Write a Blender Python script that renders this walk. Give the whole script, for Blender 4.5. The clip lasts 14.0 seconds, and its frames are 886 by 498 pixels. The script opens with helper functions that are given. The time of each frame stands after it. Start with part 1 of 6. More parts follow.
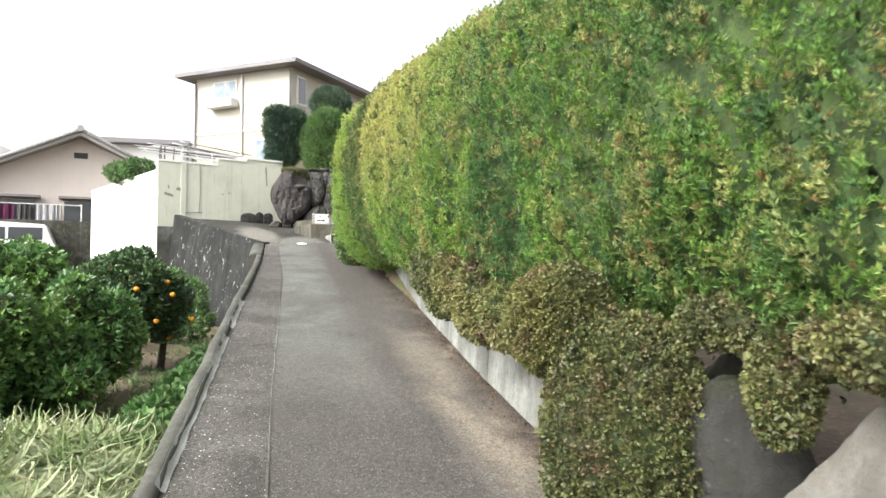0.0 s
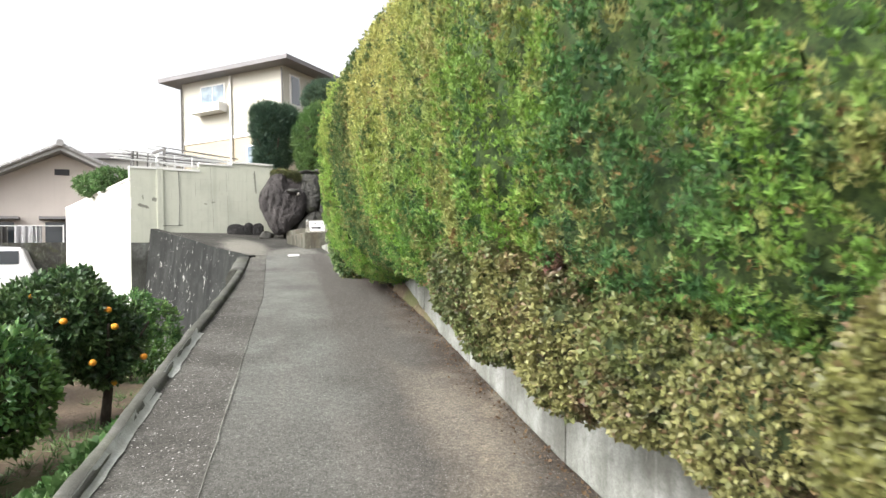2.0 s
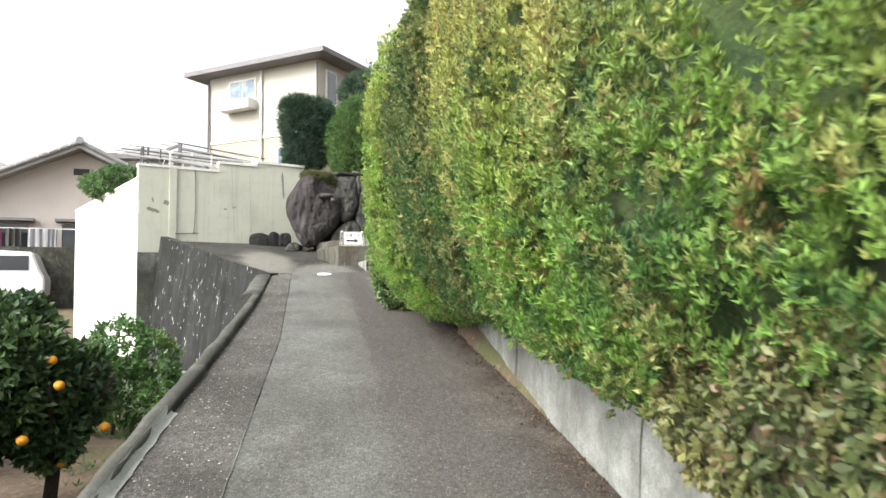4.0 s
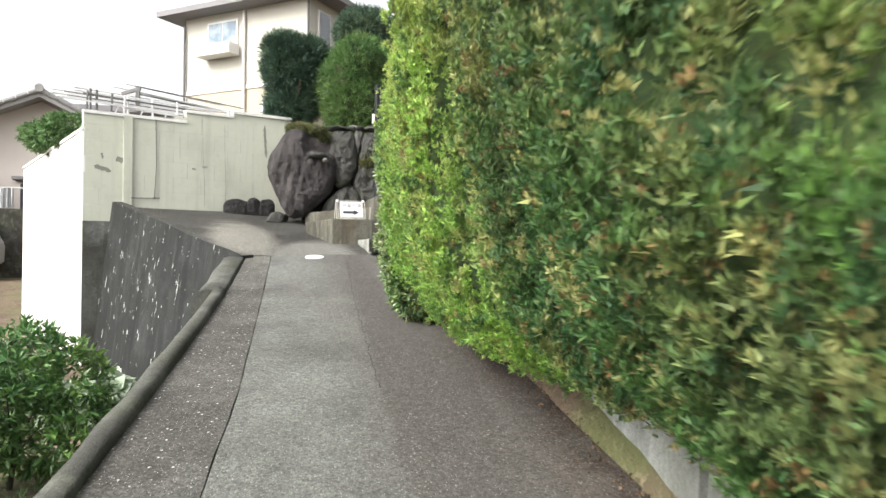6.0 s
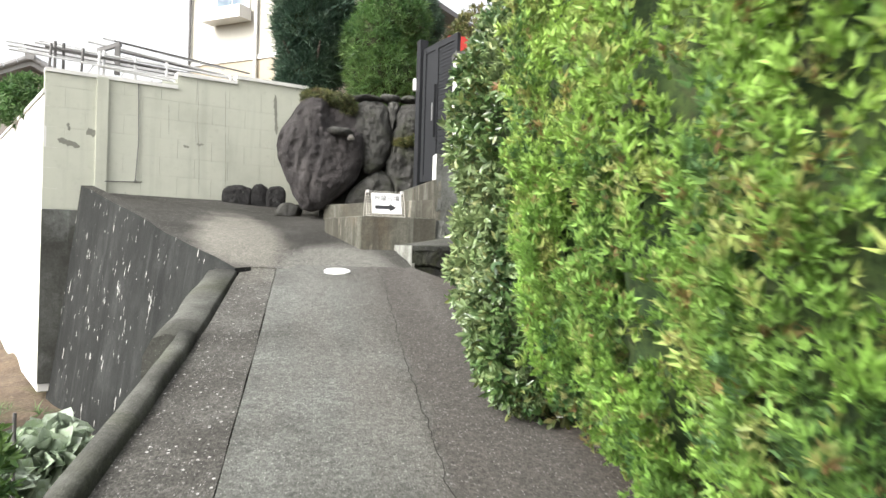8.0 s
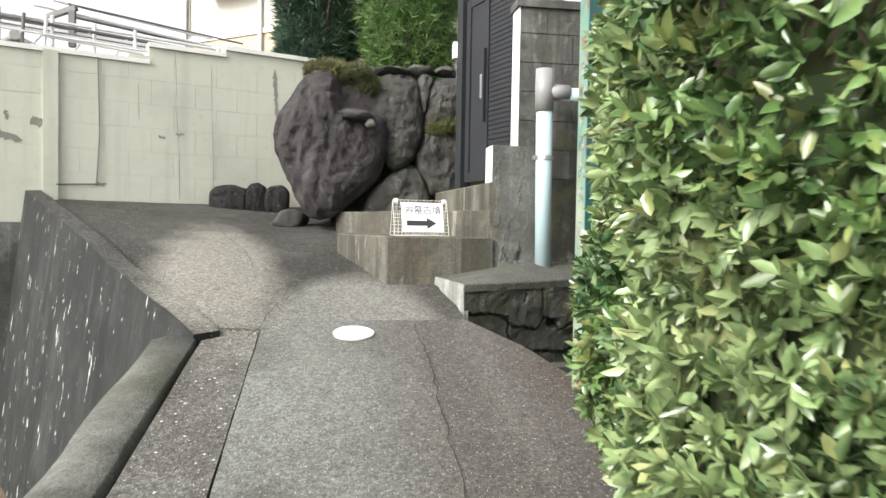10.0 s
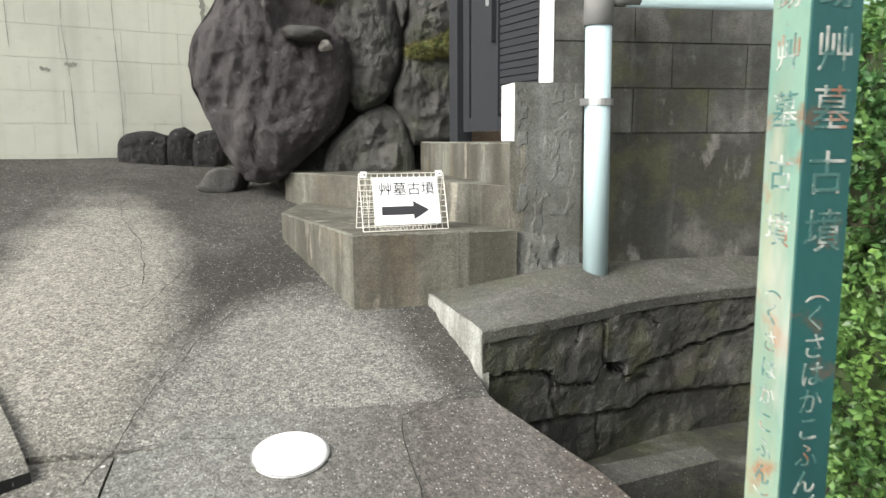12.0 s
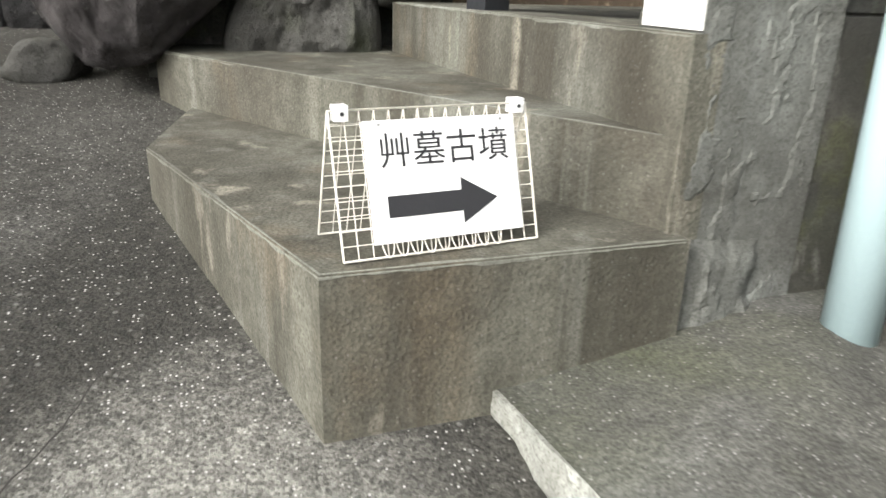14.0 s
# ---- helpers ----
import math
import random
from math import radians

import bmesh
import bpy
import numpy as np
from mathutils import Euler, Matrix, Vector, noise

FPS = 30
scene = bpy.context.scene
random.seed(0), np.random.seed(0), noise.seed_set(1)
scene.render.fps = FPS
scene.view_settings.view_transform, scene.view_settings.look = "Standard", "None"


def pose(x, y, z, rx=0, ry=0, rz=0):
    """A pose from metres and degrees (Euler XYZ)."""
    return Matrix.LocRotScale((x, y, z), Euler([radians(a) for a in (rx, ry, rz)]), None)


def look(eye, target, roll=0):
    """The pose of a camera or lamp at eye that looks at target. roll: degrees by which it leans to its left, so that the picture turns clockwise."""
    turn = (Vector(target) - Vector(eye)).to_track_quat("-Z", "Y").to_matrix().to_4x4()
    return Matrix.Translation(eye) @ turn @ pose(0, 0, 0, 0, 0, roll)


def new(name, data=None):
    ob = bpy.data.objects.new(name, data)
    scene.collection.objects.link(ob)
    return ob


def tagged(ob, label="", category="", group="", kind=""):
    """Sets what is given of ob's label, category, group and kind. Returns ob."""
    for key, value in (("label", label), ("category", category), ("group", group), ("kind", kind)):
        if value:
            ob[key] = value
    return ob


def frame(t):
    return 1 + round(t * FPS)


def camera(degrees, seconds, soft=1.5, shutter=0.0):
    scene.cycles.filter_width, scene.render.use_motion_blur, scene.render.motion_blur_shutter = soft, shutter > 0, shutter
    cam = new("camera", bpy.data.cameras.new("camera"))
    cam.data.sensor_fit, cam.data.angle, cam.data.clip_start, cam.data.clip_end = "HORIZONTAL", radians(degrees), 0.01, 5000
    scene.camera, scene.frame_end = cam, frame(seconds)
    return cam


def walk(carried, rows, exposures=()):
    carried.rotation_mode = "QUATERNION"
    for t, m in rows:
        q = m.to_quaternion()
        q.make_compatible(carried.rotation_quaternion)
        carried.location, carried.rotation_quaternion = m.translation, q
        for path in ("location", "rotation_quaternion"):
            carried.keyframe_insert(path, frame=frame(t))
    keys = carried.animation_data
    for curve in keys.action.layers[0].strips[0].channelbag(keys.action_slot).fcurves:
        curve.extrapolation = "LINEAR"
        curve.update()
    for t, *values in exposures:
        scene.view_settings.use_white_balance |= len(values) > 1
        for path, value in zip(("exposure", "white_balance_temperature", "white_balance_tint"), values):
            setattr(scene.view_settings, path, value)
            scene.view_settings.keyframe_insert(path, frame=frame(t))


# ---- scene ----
cam = camera(63.0, 14.0, shutter=0.25)
PATH = [
    (0, (1.332, -0.901, 1.884), (1.809, 1.04, 1.953), 0.2),
    (0.5, (1.428, -0.328, 1.888), (1.9, 1.614, 1.952), -0.4),
    (1, (1.561, 0.259, 1.917), (1.935, 2.223, 1.979), -1.2),
    (1.5, (1.605, 0.892, 1.905), (2.007, 2.851, 1.928), -1.4),
    (2, (1.759, 1.548, 1.907), (2.215, 3.493, 2.003), -2.1),
    (2.5, (1.763, 2.332, 1.929), (2.205, 4.281, 2.014), -1.3),
    (3, (1.856, 3.026, 2.026), (2.319, 4.969, 2.127), -1.4),
    (3.5, (1.783, 3.649, 2.131), (2.165, 5.609, 2.254), -0.5),
    (3.7, (1.813, 3.875, 2.164), (2.184, 5.836, 2.293), -0.6),
    (6, (1.914, 6.951, 2.559), (2.312, 8.91, 2.585), 0.4),
    (6.5, (1.897, 7.678, 2.581), (2.288, 9.639, 2.58), 0.8),
    (7, (1.9, 8.27, 2.695), (2.286, 10.232, 2.684), 2.1),
    (7.5, (1.902, 8.936, 2.744), (2.277, 10.901, 2.74), 2.0),
    (10, (1.998, 11.799, 3.17), (2.307, 13.774, 3.106), 1.0),
    (10.5, (2.106, 12.355, 3.204), (2.466, 14.32, 3.124), 1.4),
    (11, (2.05, 12.878, 3.316), (2.396, 14.843, 3.183), 0.7),
    (11.5, (2.073, 13.333, 3.417), (2.428, 15.287, 3.182), 0.4),
    (12, (2.212, 13.707, 3.504), (2.575, 15.651, 3.207), -0.3),
    (12.5, (2.182, 14.076, 3.55), (2.564, 16.006, 3.189), 0.1),
    (13, (2.193, 14.423, 3.586), (2.615, 16.324, 3.132), -0.0),
    (13.5, (2.296, 15.187, 3.614), (2.779, 17.038, 3.032), -0.3),
    (14, (2.247, 15.763, 3.571), (2.831, 17.547, 2.883), 1.7),
]
walk(cam, [(t, look(eye, target, roll)) for t, eye, target, roll in PATH], [(0, 1.74), (0.5, 1.62), (14, 1.55)])

# ---- light ----
world = bpy.data.worlds.new("World")
scene.world = world
world.use_nodes = True
wn = world.node_tree.nodes
wl = world.node_tree.links
sky = wn.new("ShaderNodeTexSky")
sky.sky_type = 'NISHITA'
sky.sun_disc = False
SUN_EL, SUN_AZ = 36.0, -122.0     # degrees; azimuth from +y towards +x
sky.sun_elevation = radians(SUN_EL)
sky.sun_rotation = radians(SUN_AZ)
sky.air_density, sky.dust_density, sky.ozone_density = 1.0, 5.0, 1.0
pale = wn.new("ShaderNodeHueSaturation")
pale.inputs["Saturation"].default_value = 0.12
pale.inputs["Value"].default_value = 1.0
wl.new(sky.outputs[0], pale.inputs["Color"])
wl.new(pale.outputs[0], wn["Background"].inputs["Color"])
wn["Background"].inputs["Strength"].default_value = 0.15
sun = new("sun", bpy.data.lights.new("sun", 'SUN'))
sun.data.energy, sun.data.angle, sun.data.color = 0.95, radians(22), (1.0, 0.965, 0.91)
_a, _e = radians(SUN_AZ), radians(SUN_EL)
sun.matrix_world = look((0, 0, 40), (-40 * math.sin(_a) * math.cos(_e), -40 * math.cos(_a) * math.cos(_e), 40 - 40 * math.sin(_e)))

# ---- materials ----
class Mat:
    """Small node builder: noise mixes, bump and a principled surface."""
    def __init__(self, name, rough=0.8, metal=0.0, spec=0.4):
        self.m = bpy.data.materials.new(name)
        self.m.use_nodes = True
        self.n, self.l = self.m.node_tree.nodes, self.m.node_tree.links
        self.b = self.n["Principled BSDF"]
        self.b.inputs["Roughness"].default_value = rough
        self.b.inputs["Metallic"].default_value = metal
        self.b.inputs["Specular IOR Level"].default_value = spec
        self.co = self.n.new("ShaderNodeTexCoord").outputs["Object"]
        self.col = None
        self.h = None

    def base(self, c):
        r = self.n.new("ShaderNodeRGB")
        r.outputs[0].default_value = (*c, 1)
        self.col = r.outputs[0]
        return self

    def noise(self, scale, detail=4, stretch=(1, 1, 1), seed=0.0, rough=0.55):
        mp = self.n.new("ShaderNodeMapping")
        mp.inputs["Scale"].default_value = stretch
        mp.inputs["Location"].default_value = (seed, seed * 0.7, seed * 1.3)
        self.l.new(self.co, mp.inputs[0])
        t = self.n.new("ShaderNodeTexNoise")
        t.inputs["Scale"].default_value, t.inputs["Detail"].default_value = scale, detail
        t.inputs["Roughness"].default_value = rough
        self.l.new(mp.outputs[0], t.inputs["Vector"])
        return t.outputs["Fac"]

    def voronoi(self, scale, feature='F1', stretch=(1, 1, 1)):
        mp = self.n.new("ShaderNodeMapping")
        mp.inputs["Scale"].default_value = stretch
        self.l.new(self.co, mp.inputs[0])
        t = self.n.new("ShaderNodeTexVoronoi")
        t.feature = feature
        t.inputs["Scale"].default_value = scale
        self.l.new(mp.outputs[0], t.inputs["Vector"])
        return t.outputs["Distance"]

    def cells(self, scale):
        t = self.n.new("ShaderNodeTexVoronoi")
        t.inputs["Scale"].default_value = scale
        self.l.new(self.co, t.inputs["Vector"])
        s = self.n.new("ShaderNodeSeparateColor")
        self.l.new(t.outputs["Color"], s.inputs[0])
        return s.outputs[0]

    def oval(self, centre, radii, turn, a, b, wild=0.5, scale=2.5):
        """A soft-edged oval in plan, its rim broken up by noise."""
        mp = self.n.new("ShaderNodeMapping")
        mp.vector_type = 'TEXTURE'
        mp.inputs["Location"].default_value = (centre[0], centre[1], 0)
        mp.inputs["Rotation"].default_value = (0, 0, radians(turn))
        mp.inputs["Scale"].default_value = (radii[0], radii[1], 1e6)
        self.l.new(self.co, mp.inputs[0])
        ln = self.n.new("ShaderNodeVectorMath")
        ln.operation = 'LENGTH'
        self.l.new(mp.outputs[0], ln.inputs[0])
        return self.ramp(self.plus(ln.outputs["Value"], self.times(self.noise(scale, 6, seed=6.5), wild)), a + wild * 0.5, b + wild * 0.5)

    def plus(self, a, b):
        r = self.n.new("ShaderNodeMath")
        self.l.new(a, r.inputs[0])
        if isinstance(b, (int, float)):
            r.inputs[1].default_value = b
        else:
            self.l.new(b, r.inputs[1])
        return r.outputs[0]

    def ramp(self, fac, a, b):
        r = self.n.new("ShaderNodeMapRange")
        r.inputs["From Min"].default_value, r.inputs["From Max"].default_value = a, b
        self.l.new(fac, r.inputs["Value"])
        return r.outputs[0]

    def times(self, a, b):
        r = self.n.new("ShaderNodeMath")
        r.operation = 'MULTIPLY'
        self.l.new(a, r.inputs[0])
        if isinstance(b, (int, float)):
            r.inputs[1].default_value = b
        else:
            self.l.new(b, r.inputs[1])
        return r.outputs[0]

    def mix(self, c, fac):
        x = self.n.new("ShaderNodeMix")
        x.data_type = 'RGBA'
        if isinstance(fac, (int, float)):
            x.inputs[0].default_value = fac
        else:
            self.l.new(fac, x.inputs[0])
        self.l.new(self.col, x.inputs[6])
        x.inputs[7].default_value = (*c, 1)
        self.col = x.outputs[2]
        return self

    def spots(self, c, scale, a, b, amount=1.0, **k):
        return self.mix(c, self.times(self.ramp(self.noise(scale, **k), a, b), amount))

    def axis(self, i):
        s = self.n.new("ShaderNodeSeparateXYZ")
        self.l.new(self.co, s.inputs[0])
        return s.outputs[i]

    def island(self):
        return self.n.new("ShaderNodeNewGeometry").outputs["Random Per Island"]

    def one(self):
        return self.n.new("ShaderNodeObjectInfo").outputs["Random"]

    def vary(self, fac, amount):
        """Lighter or darker piece by piece."""
        x = self.n.new("ShaderNodeHueSaturation")
        r = self.n.new("ShaderNodeMapRange")
        r.inputs["To Min"].default_value, r.inputs["To Max"].default_value = 1 - amount, 1 + amount
        self.l.new(fac, r.inputs["Value"])
        self.l.new(r.outputs[0], x.inputs["Value"])
        self.l.new(self.col, x.inputs["Color"])
        self.col = x.outputs[0]
        return self

    def bump(self, fac, dist, strength=1.0):
        b = self.n.new("ShaderNodeBump")
        b.inputs["Distance"].default_value, b.inputs["Strength"].default_value = dist, strength
        self.l.new(fac, b.inputs["Height"])
        if self.h:
            self.l.new(self.h, b.inputs["Normal"])
        self.h = b.outputs[0]
        return self

    def done(self, translucent=0.0):
        self.l.new(self.col, self.b.inputs["Base Color"])
        if self.h:
            self.l.new(self.h, self.b.inputs["Normal"])
        if translucent:
            t = self.n.new("ShaderNodeBsdfTranslucent")
            self.l.new(self.col, t.inputs[0])
            mx = self.n.new("ShaderNodeMixShader")
            mx.inputs[0].default_value = translucent
            self.l.new(self.b.outputs[0], mx.inputs[1])
            self.l.new(t.outputs[0], mx.inputs[2])
            self.l.new(mx.outputs[0], self.n["Material Output"].inputs[0])
        return self.m


def concrete(name, base, dark, light, pebbles=0.0, streak=0.0, relief=0.004, moss=0.0, patches=None, tone=0.62, grain=0.5, specks=False, flecks=0.0):
    base, dark, light = ([a * b * tone for a, b in zip(c, (0.935, 1.0, 1.01))] for c in (base, dark, light))
    m = Mat(name, 0.9, spec=0.25).base(base)
    m.spots(dark, 0.9, 0.42, 0.62, 0.85, detail=6)
    m.spots(light, 2.3, 0.5, 0.7, 0.65, detail=5, seed=4.0)
    m.spots(dark, 11, 0.5, 0.75, 0.55, detail=6, seed=9.0)
    if streak:
        m.spots(dark, 5, 0.42, 0.66, streak, stretch=(1, 1, 0.08), seed=2.0)
        m.spots(light, 9, 0.58, 0.72, streak * 0.6, stretch=(1, 1, 0.06), seed=7.0)
    if specks:
        m.spots((0.50, 0.50, 0.47), 18, 0.645, 0.69, 0.9, stretch=(1, 1, 0.28), seed=31.0)
    if moss:
        m.spots((0.055, 0.065, 0.02), 1.7, 0.5, 0.7, moss, detail=7, seed=12.0)
    if patches:
        patches(m)
    g = m.noise(140, 3)
    m.vary(m.cells(130), 0.08 + 0.45 * pebbles)
    m.vary(m.cells(55), 0.05 + 0.2 * pebbles)
    m.vary(m.noise(34, 6, rough=0.75), grain)
    m.mix(dark, m.times(m.ramp(g, 0.5, 0.68), 0.6))
    if pebbles:
        v = m.voronoi(95)
        m.mix((0.42, 0.41, 0.39), m.times(m.ramp(v, 0.34, 0.14), m.times(m.ramp(m.cells(95), 0.80, 0.84), pebbles)))
        m.bump(v, 0.003, 0.6)
    if flecks:
        m.mix((0.60, 0.59, 0.56), m.times(m.ramp(m.voronoi(52), 0.40, 0.22), m.times(m.ramp(m.cells(52), 0.935, 0.95), flecks)))
    m.bump(g, relief * 0.5, 0.7)
    m.bump(m.noise(18, 5), relief, 0.8)
    return m.done()


def blotches(m):
    """Damp dark and bare pale patches, as on old render."""
    m.spots((0.17, 0.165, 0.148), 3.2, 0.52, 0.66, 0.45, detail=8, seed=51.0)
    m.spots((0.030, 0.029, 0.022), 2.1, 0.48, 0.64, 0.7, detail=8, stretch=(1, 1, 1.6), seed=53.0)
    m.spots((0.055, 0.058, 0.026), 4.4, 0.54, 0.64, 0.6, detail=7, seed=57.0)
    m.spots((0.22, 0.215, 0.195), 9, 0.60, 0.70, 0.45, detail=6, stretch=(1, 1, 0.5), seed=59.0)


def step_stains(m):
    m.spots((0.045, 0.040, 0.030), 3.0, 0.50, 0.64, 0.6, detail=8, stretch=(1, 1, 0.6), seed=61.0)
    m.spots((0.27, 0.25, 0.20), 7, 0.60, 0.68, 0.55, detail=7, stretch=(1, 1, 0.25), seed=63.0)
    m.spots((0.13, 0.098, 0.06), 4, 0.58, 0.70, 0.3, detail=6, stretch=(1, 1, 0.3), seed=67.0)


def worn_patches(m):
    """Two pale fans of rubbed concrete on the dark apron."""
    m.mix((0.180, 0.172, 0.146), m.times(m.oval((1.17, 17.3), (0.46, 1.75), 9, 1.16, 0.68, 0.75, 2.6), 0.9))
    m.mix((0.148, 0.145, 0.128), m.times(m.oval((2.11, 15.95), (0.52, 1.25), -4, 1.12, 0.80, 0.5, 3.0), 0.9))


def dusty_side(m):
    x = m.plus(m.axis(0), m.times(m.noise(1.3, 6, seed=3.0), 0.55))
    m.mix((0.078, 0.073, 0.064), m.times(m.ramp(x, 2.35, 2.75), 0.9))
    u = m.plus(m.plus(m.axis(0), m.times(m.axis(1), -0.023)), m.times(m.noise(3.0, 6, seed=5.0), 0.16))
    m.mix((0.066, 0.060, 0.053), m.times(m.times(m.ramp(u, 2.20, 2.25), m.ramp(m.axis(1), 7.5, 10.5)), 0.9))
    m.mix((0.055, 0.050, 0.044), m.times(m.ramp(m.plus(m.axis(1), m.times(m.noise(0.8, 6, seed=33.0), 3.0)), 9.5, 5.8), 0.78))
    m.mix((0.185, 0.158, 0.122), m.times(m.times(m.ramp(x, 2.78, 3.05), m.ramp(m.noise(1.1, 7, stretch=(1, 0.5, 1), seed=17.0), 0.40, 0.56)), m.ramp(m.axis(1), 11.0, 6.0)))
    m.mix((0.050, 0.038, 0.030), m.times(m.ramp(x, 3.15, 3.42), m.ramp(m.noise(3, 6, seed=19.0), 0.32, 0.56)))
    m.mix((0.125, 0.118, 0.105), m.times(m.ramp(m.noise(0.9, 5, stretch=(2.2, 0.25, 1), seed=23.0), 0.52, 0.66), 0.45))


ROAD_MID = concrete("road_slab_concrete", (0.30, 0.285, 0.255), (0.165, 0.155, 0.135), (0.38, 0.365, 0.33), 0.7, relief=0.007, patches=dusty_side, tone=0.44, flecks=0.2)
ROAD_SIDE = concrete("road_edge_concrete", (0.185, 0.165, 0.145), (0.10, 0.088, 0.075), (0.27, 0.25, 0.22), 0.9, relief=0.007, patches=worn_patches, tone=0.46, flecks=0.75)
APRON_DARK = concrete("old_apron_concrete", (0.15, 0.135, 0.115), (0.085, 0.075, 0.062), (0.23, 0.21, 0.185), 0.85, relief=0.009, patches=worn_patches, tone=0.30, flecks=0.12)
KERB = concrete("kerb_concrete", (0.15, 0.14, 0.12), (0.08, 0.075, 0.063), (0.26, 0.245, 0.215), 0.2, moss=0.35)
LIME = concrete("lime_streak", (0.62, 0.60, 0.55), (0.35, 0.33, 0.29), (0.75, 0.73, 0.68), grain=0.2)
RETAIN = concrete("stained_retaining_concrete", (0.12, 0.117, 0.108), (0.05, 0.049, 0.045), (0.25, 0.246, 0.23), 0.0, streak=0.9, grain=0.25, specks=True, tone=0.22)
LOWWALL = concrete("hedge_wall_concrete", (0.44, 0.425, 0.39), (0.15, 0.14, 0.12), (0.62, 0.60, 0.56), 0.0, streak=0.45, grain=0.4, moss=0.3, tone=0.72, relief=0.014)
STEP = concrete("step_concrete", (0.25, 0.23, 0.182), (0.085, 0.074, 0.054), (0.37, 0.35, 0.295), 0.1, streak=0.9, grain=0.35, tone=0.48, patches=step_stains)
WORN = concrete("worn_edge_concrete", (0.36, 0.34, 0.285), (0.18, 0.165, 0.13), (0.58, 0.56, 0.50), 0.0, grain=0.6, tone=0.45)
LEDGE = concrete("ledge_concrete", (0.17, 0.158, 0.135), (0.085, 0.078, 0.066), (0.30, 0.285, 0.255), 0.35, streak=0.3, moss=0.35, grain=0.35, tone=0.45)
# darker than the ledge top, for the pit's walls and floor
PIT = concrete("dark_pit_concrete", (0.11, 0.102, 0.088), (0.045, 0.042, 0.035), (0.20, 0.188, 0.165), 0.1, streak=0.6, moss=0.5, grain=0.4, tone=0.46, relief=0.012, patches=blotches)
CHIPPED = concrete("chipped_pale_concrete", (0.46, 0.44, 0.39), (0.12, 0.105, 0.08), (0.66, 0.64, 0.58), 0.0, streak=0.7, grain=0.4, relief=0.012)
PILLAR = concrete("weathered_pillar_render", (0.21, 0.203, 0.182), (0.07, 0.064, 0.053), (0.44, 0.43, 0.40), 0.0, streak=0.5, grain=0.45, tone=0.58, relief=0.008)
BLOCK_GREY = concrete("grey_block", (0.19, 0.18, 0.16), (0.065, 0.06, 0.052), (0.34, 0.325, 0.295), 0.0, streak=0.75, grain=0.3, tone=0.46, patches=blotches)
PLINTH = concrete("dark_plinth", (0.145, 0.135, 0.118), (0.06, 0.056, 0.048), (0.34, 0.325, 0.29), 0.0, streak=0.55, grain=0.5, moss=0.3, tone=0.40, relief=0.008, patches=blotches)


def paint(name, base, dirt, rough=0.6, amount=0.35, streak=0.0, metal=0.0):
    base, dirt = ([c * 0.8 for c in q] if max(base) > 0.1 else q for q in (base, dirt))
    m = Mat(name, rough, metal).base(base)
    m.spots(dirt, 1.6, 0.5, 0.78, amount, detail=6)
    m.spots(dirt, 14, 0.58, 0.8, amount * 0.7, detail=5, seed=5.0)
    if streak:
        m.spots(dirt, 6, 0.5, 0.74, streak, stretch=(1, 1, 0.07), seed=3.0)
    m.bump(m.noise(60, 4), 0.0012)
    return m.done()


INK_CRACK = paint("crack_shade", (0.02, 0.018, 0.015), (0.012, 0.011, 0.009), 0.95, 0.4)
CREAM = paint("cream_wall_paint", (0.58, 0.59, 0.49), (0.37, 0.375, 0.305), 0.75, 0.45, 0.4)
WALL_STAIN = paint("wall_grime", (0.24, 0.24, 0.20), (0.40, 0.40, 0.33), 0.9, 0.8)
WHITE_WALL = paint("white_wall_paint", (0.82, 0.81, 0.77), (0.6, 0.59, 0.55), 0.75, 0.2, 0.15)
HOUSE_WALL = paint("house_stucco", (0.52, 0.50, 0.435), (0.42, 0.40, 0.34), 0.85, 0.2, 0.15)
HOUSE_LOW = paint("house_lower_stucco", (0.47, 0.41, 0.31), (0.38, 0.33, 0.25), 0.85, 0.2, 0.1)
PINK_WALL = paint("pinkish_plaster", (0.57, 0.515, 0.47), (0.45, 0.40, 0.37), 0.85, 0.25, 0.15)
TRIM_WHITE = paint("white_trim", (0.78, 0.77, 0.74), (0.55, 0.54, 0.5), 0.45, 0.15)
# grey lightened: haze over the far roofs put into the colour
ROOF_GREY = paint("roof_sheet", (0.20, 0.19, 0.195), (0.13, 0.125, 0.128), 0.6, 0.3)
TILE_GREY = paint("grey_roof_tile", (0.30, 0.295, 0.29), (0.17, 0.168, 0.165), 0.55, 0.4)
PVC = paint("pale_pvc", (0.40, 0.52, 0.53), (0.32, 0.40, 0.40), 0.35, 0.2)
PVC_GREY = paint("grey_pvc", (0.26, 0.26, 0.25), (0.18, 0.18, 0.17), 0.45, 0.25)
BLACK_METAL = paint("black_gate_metal", (0.009, 0.010, 0.012), (0.020, 0.020, 0.023), 0.7, 0.3)
STEEL = paint("worn_steel", (0.42, 0.42, 0.41), (0.25, 0.24, 0.22), 0.4, 0.3, metal=0.7)
ALU_WHITE = paint("white_tube", (0.70, 0.70, 0.69), (0.45, 0.44, 0.42), 0.35, 0.3)
RAIL_DARK = paint("weathered_rail", (0.14, 0.135, 0.13), (0.08, 0.075, 0.07), 0.6, 0.4)
SIGN_WHITE = paint("sign_white", (0.84, 0.84, 0.82), (0.72, 0.71, 0.68), 0.4, 0.12)
WIRE_WHITE = paint("coated_wire", (0.74, 0.71, 0.63), (0.42, 0.36, 0.27), 0.4, 0.3)
INK = paint("black_ink", (0.018, 0.018, 0.02), (0.04, 0.04, 0.04), 0.5, 0.2)
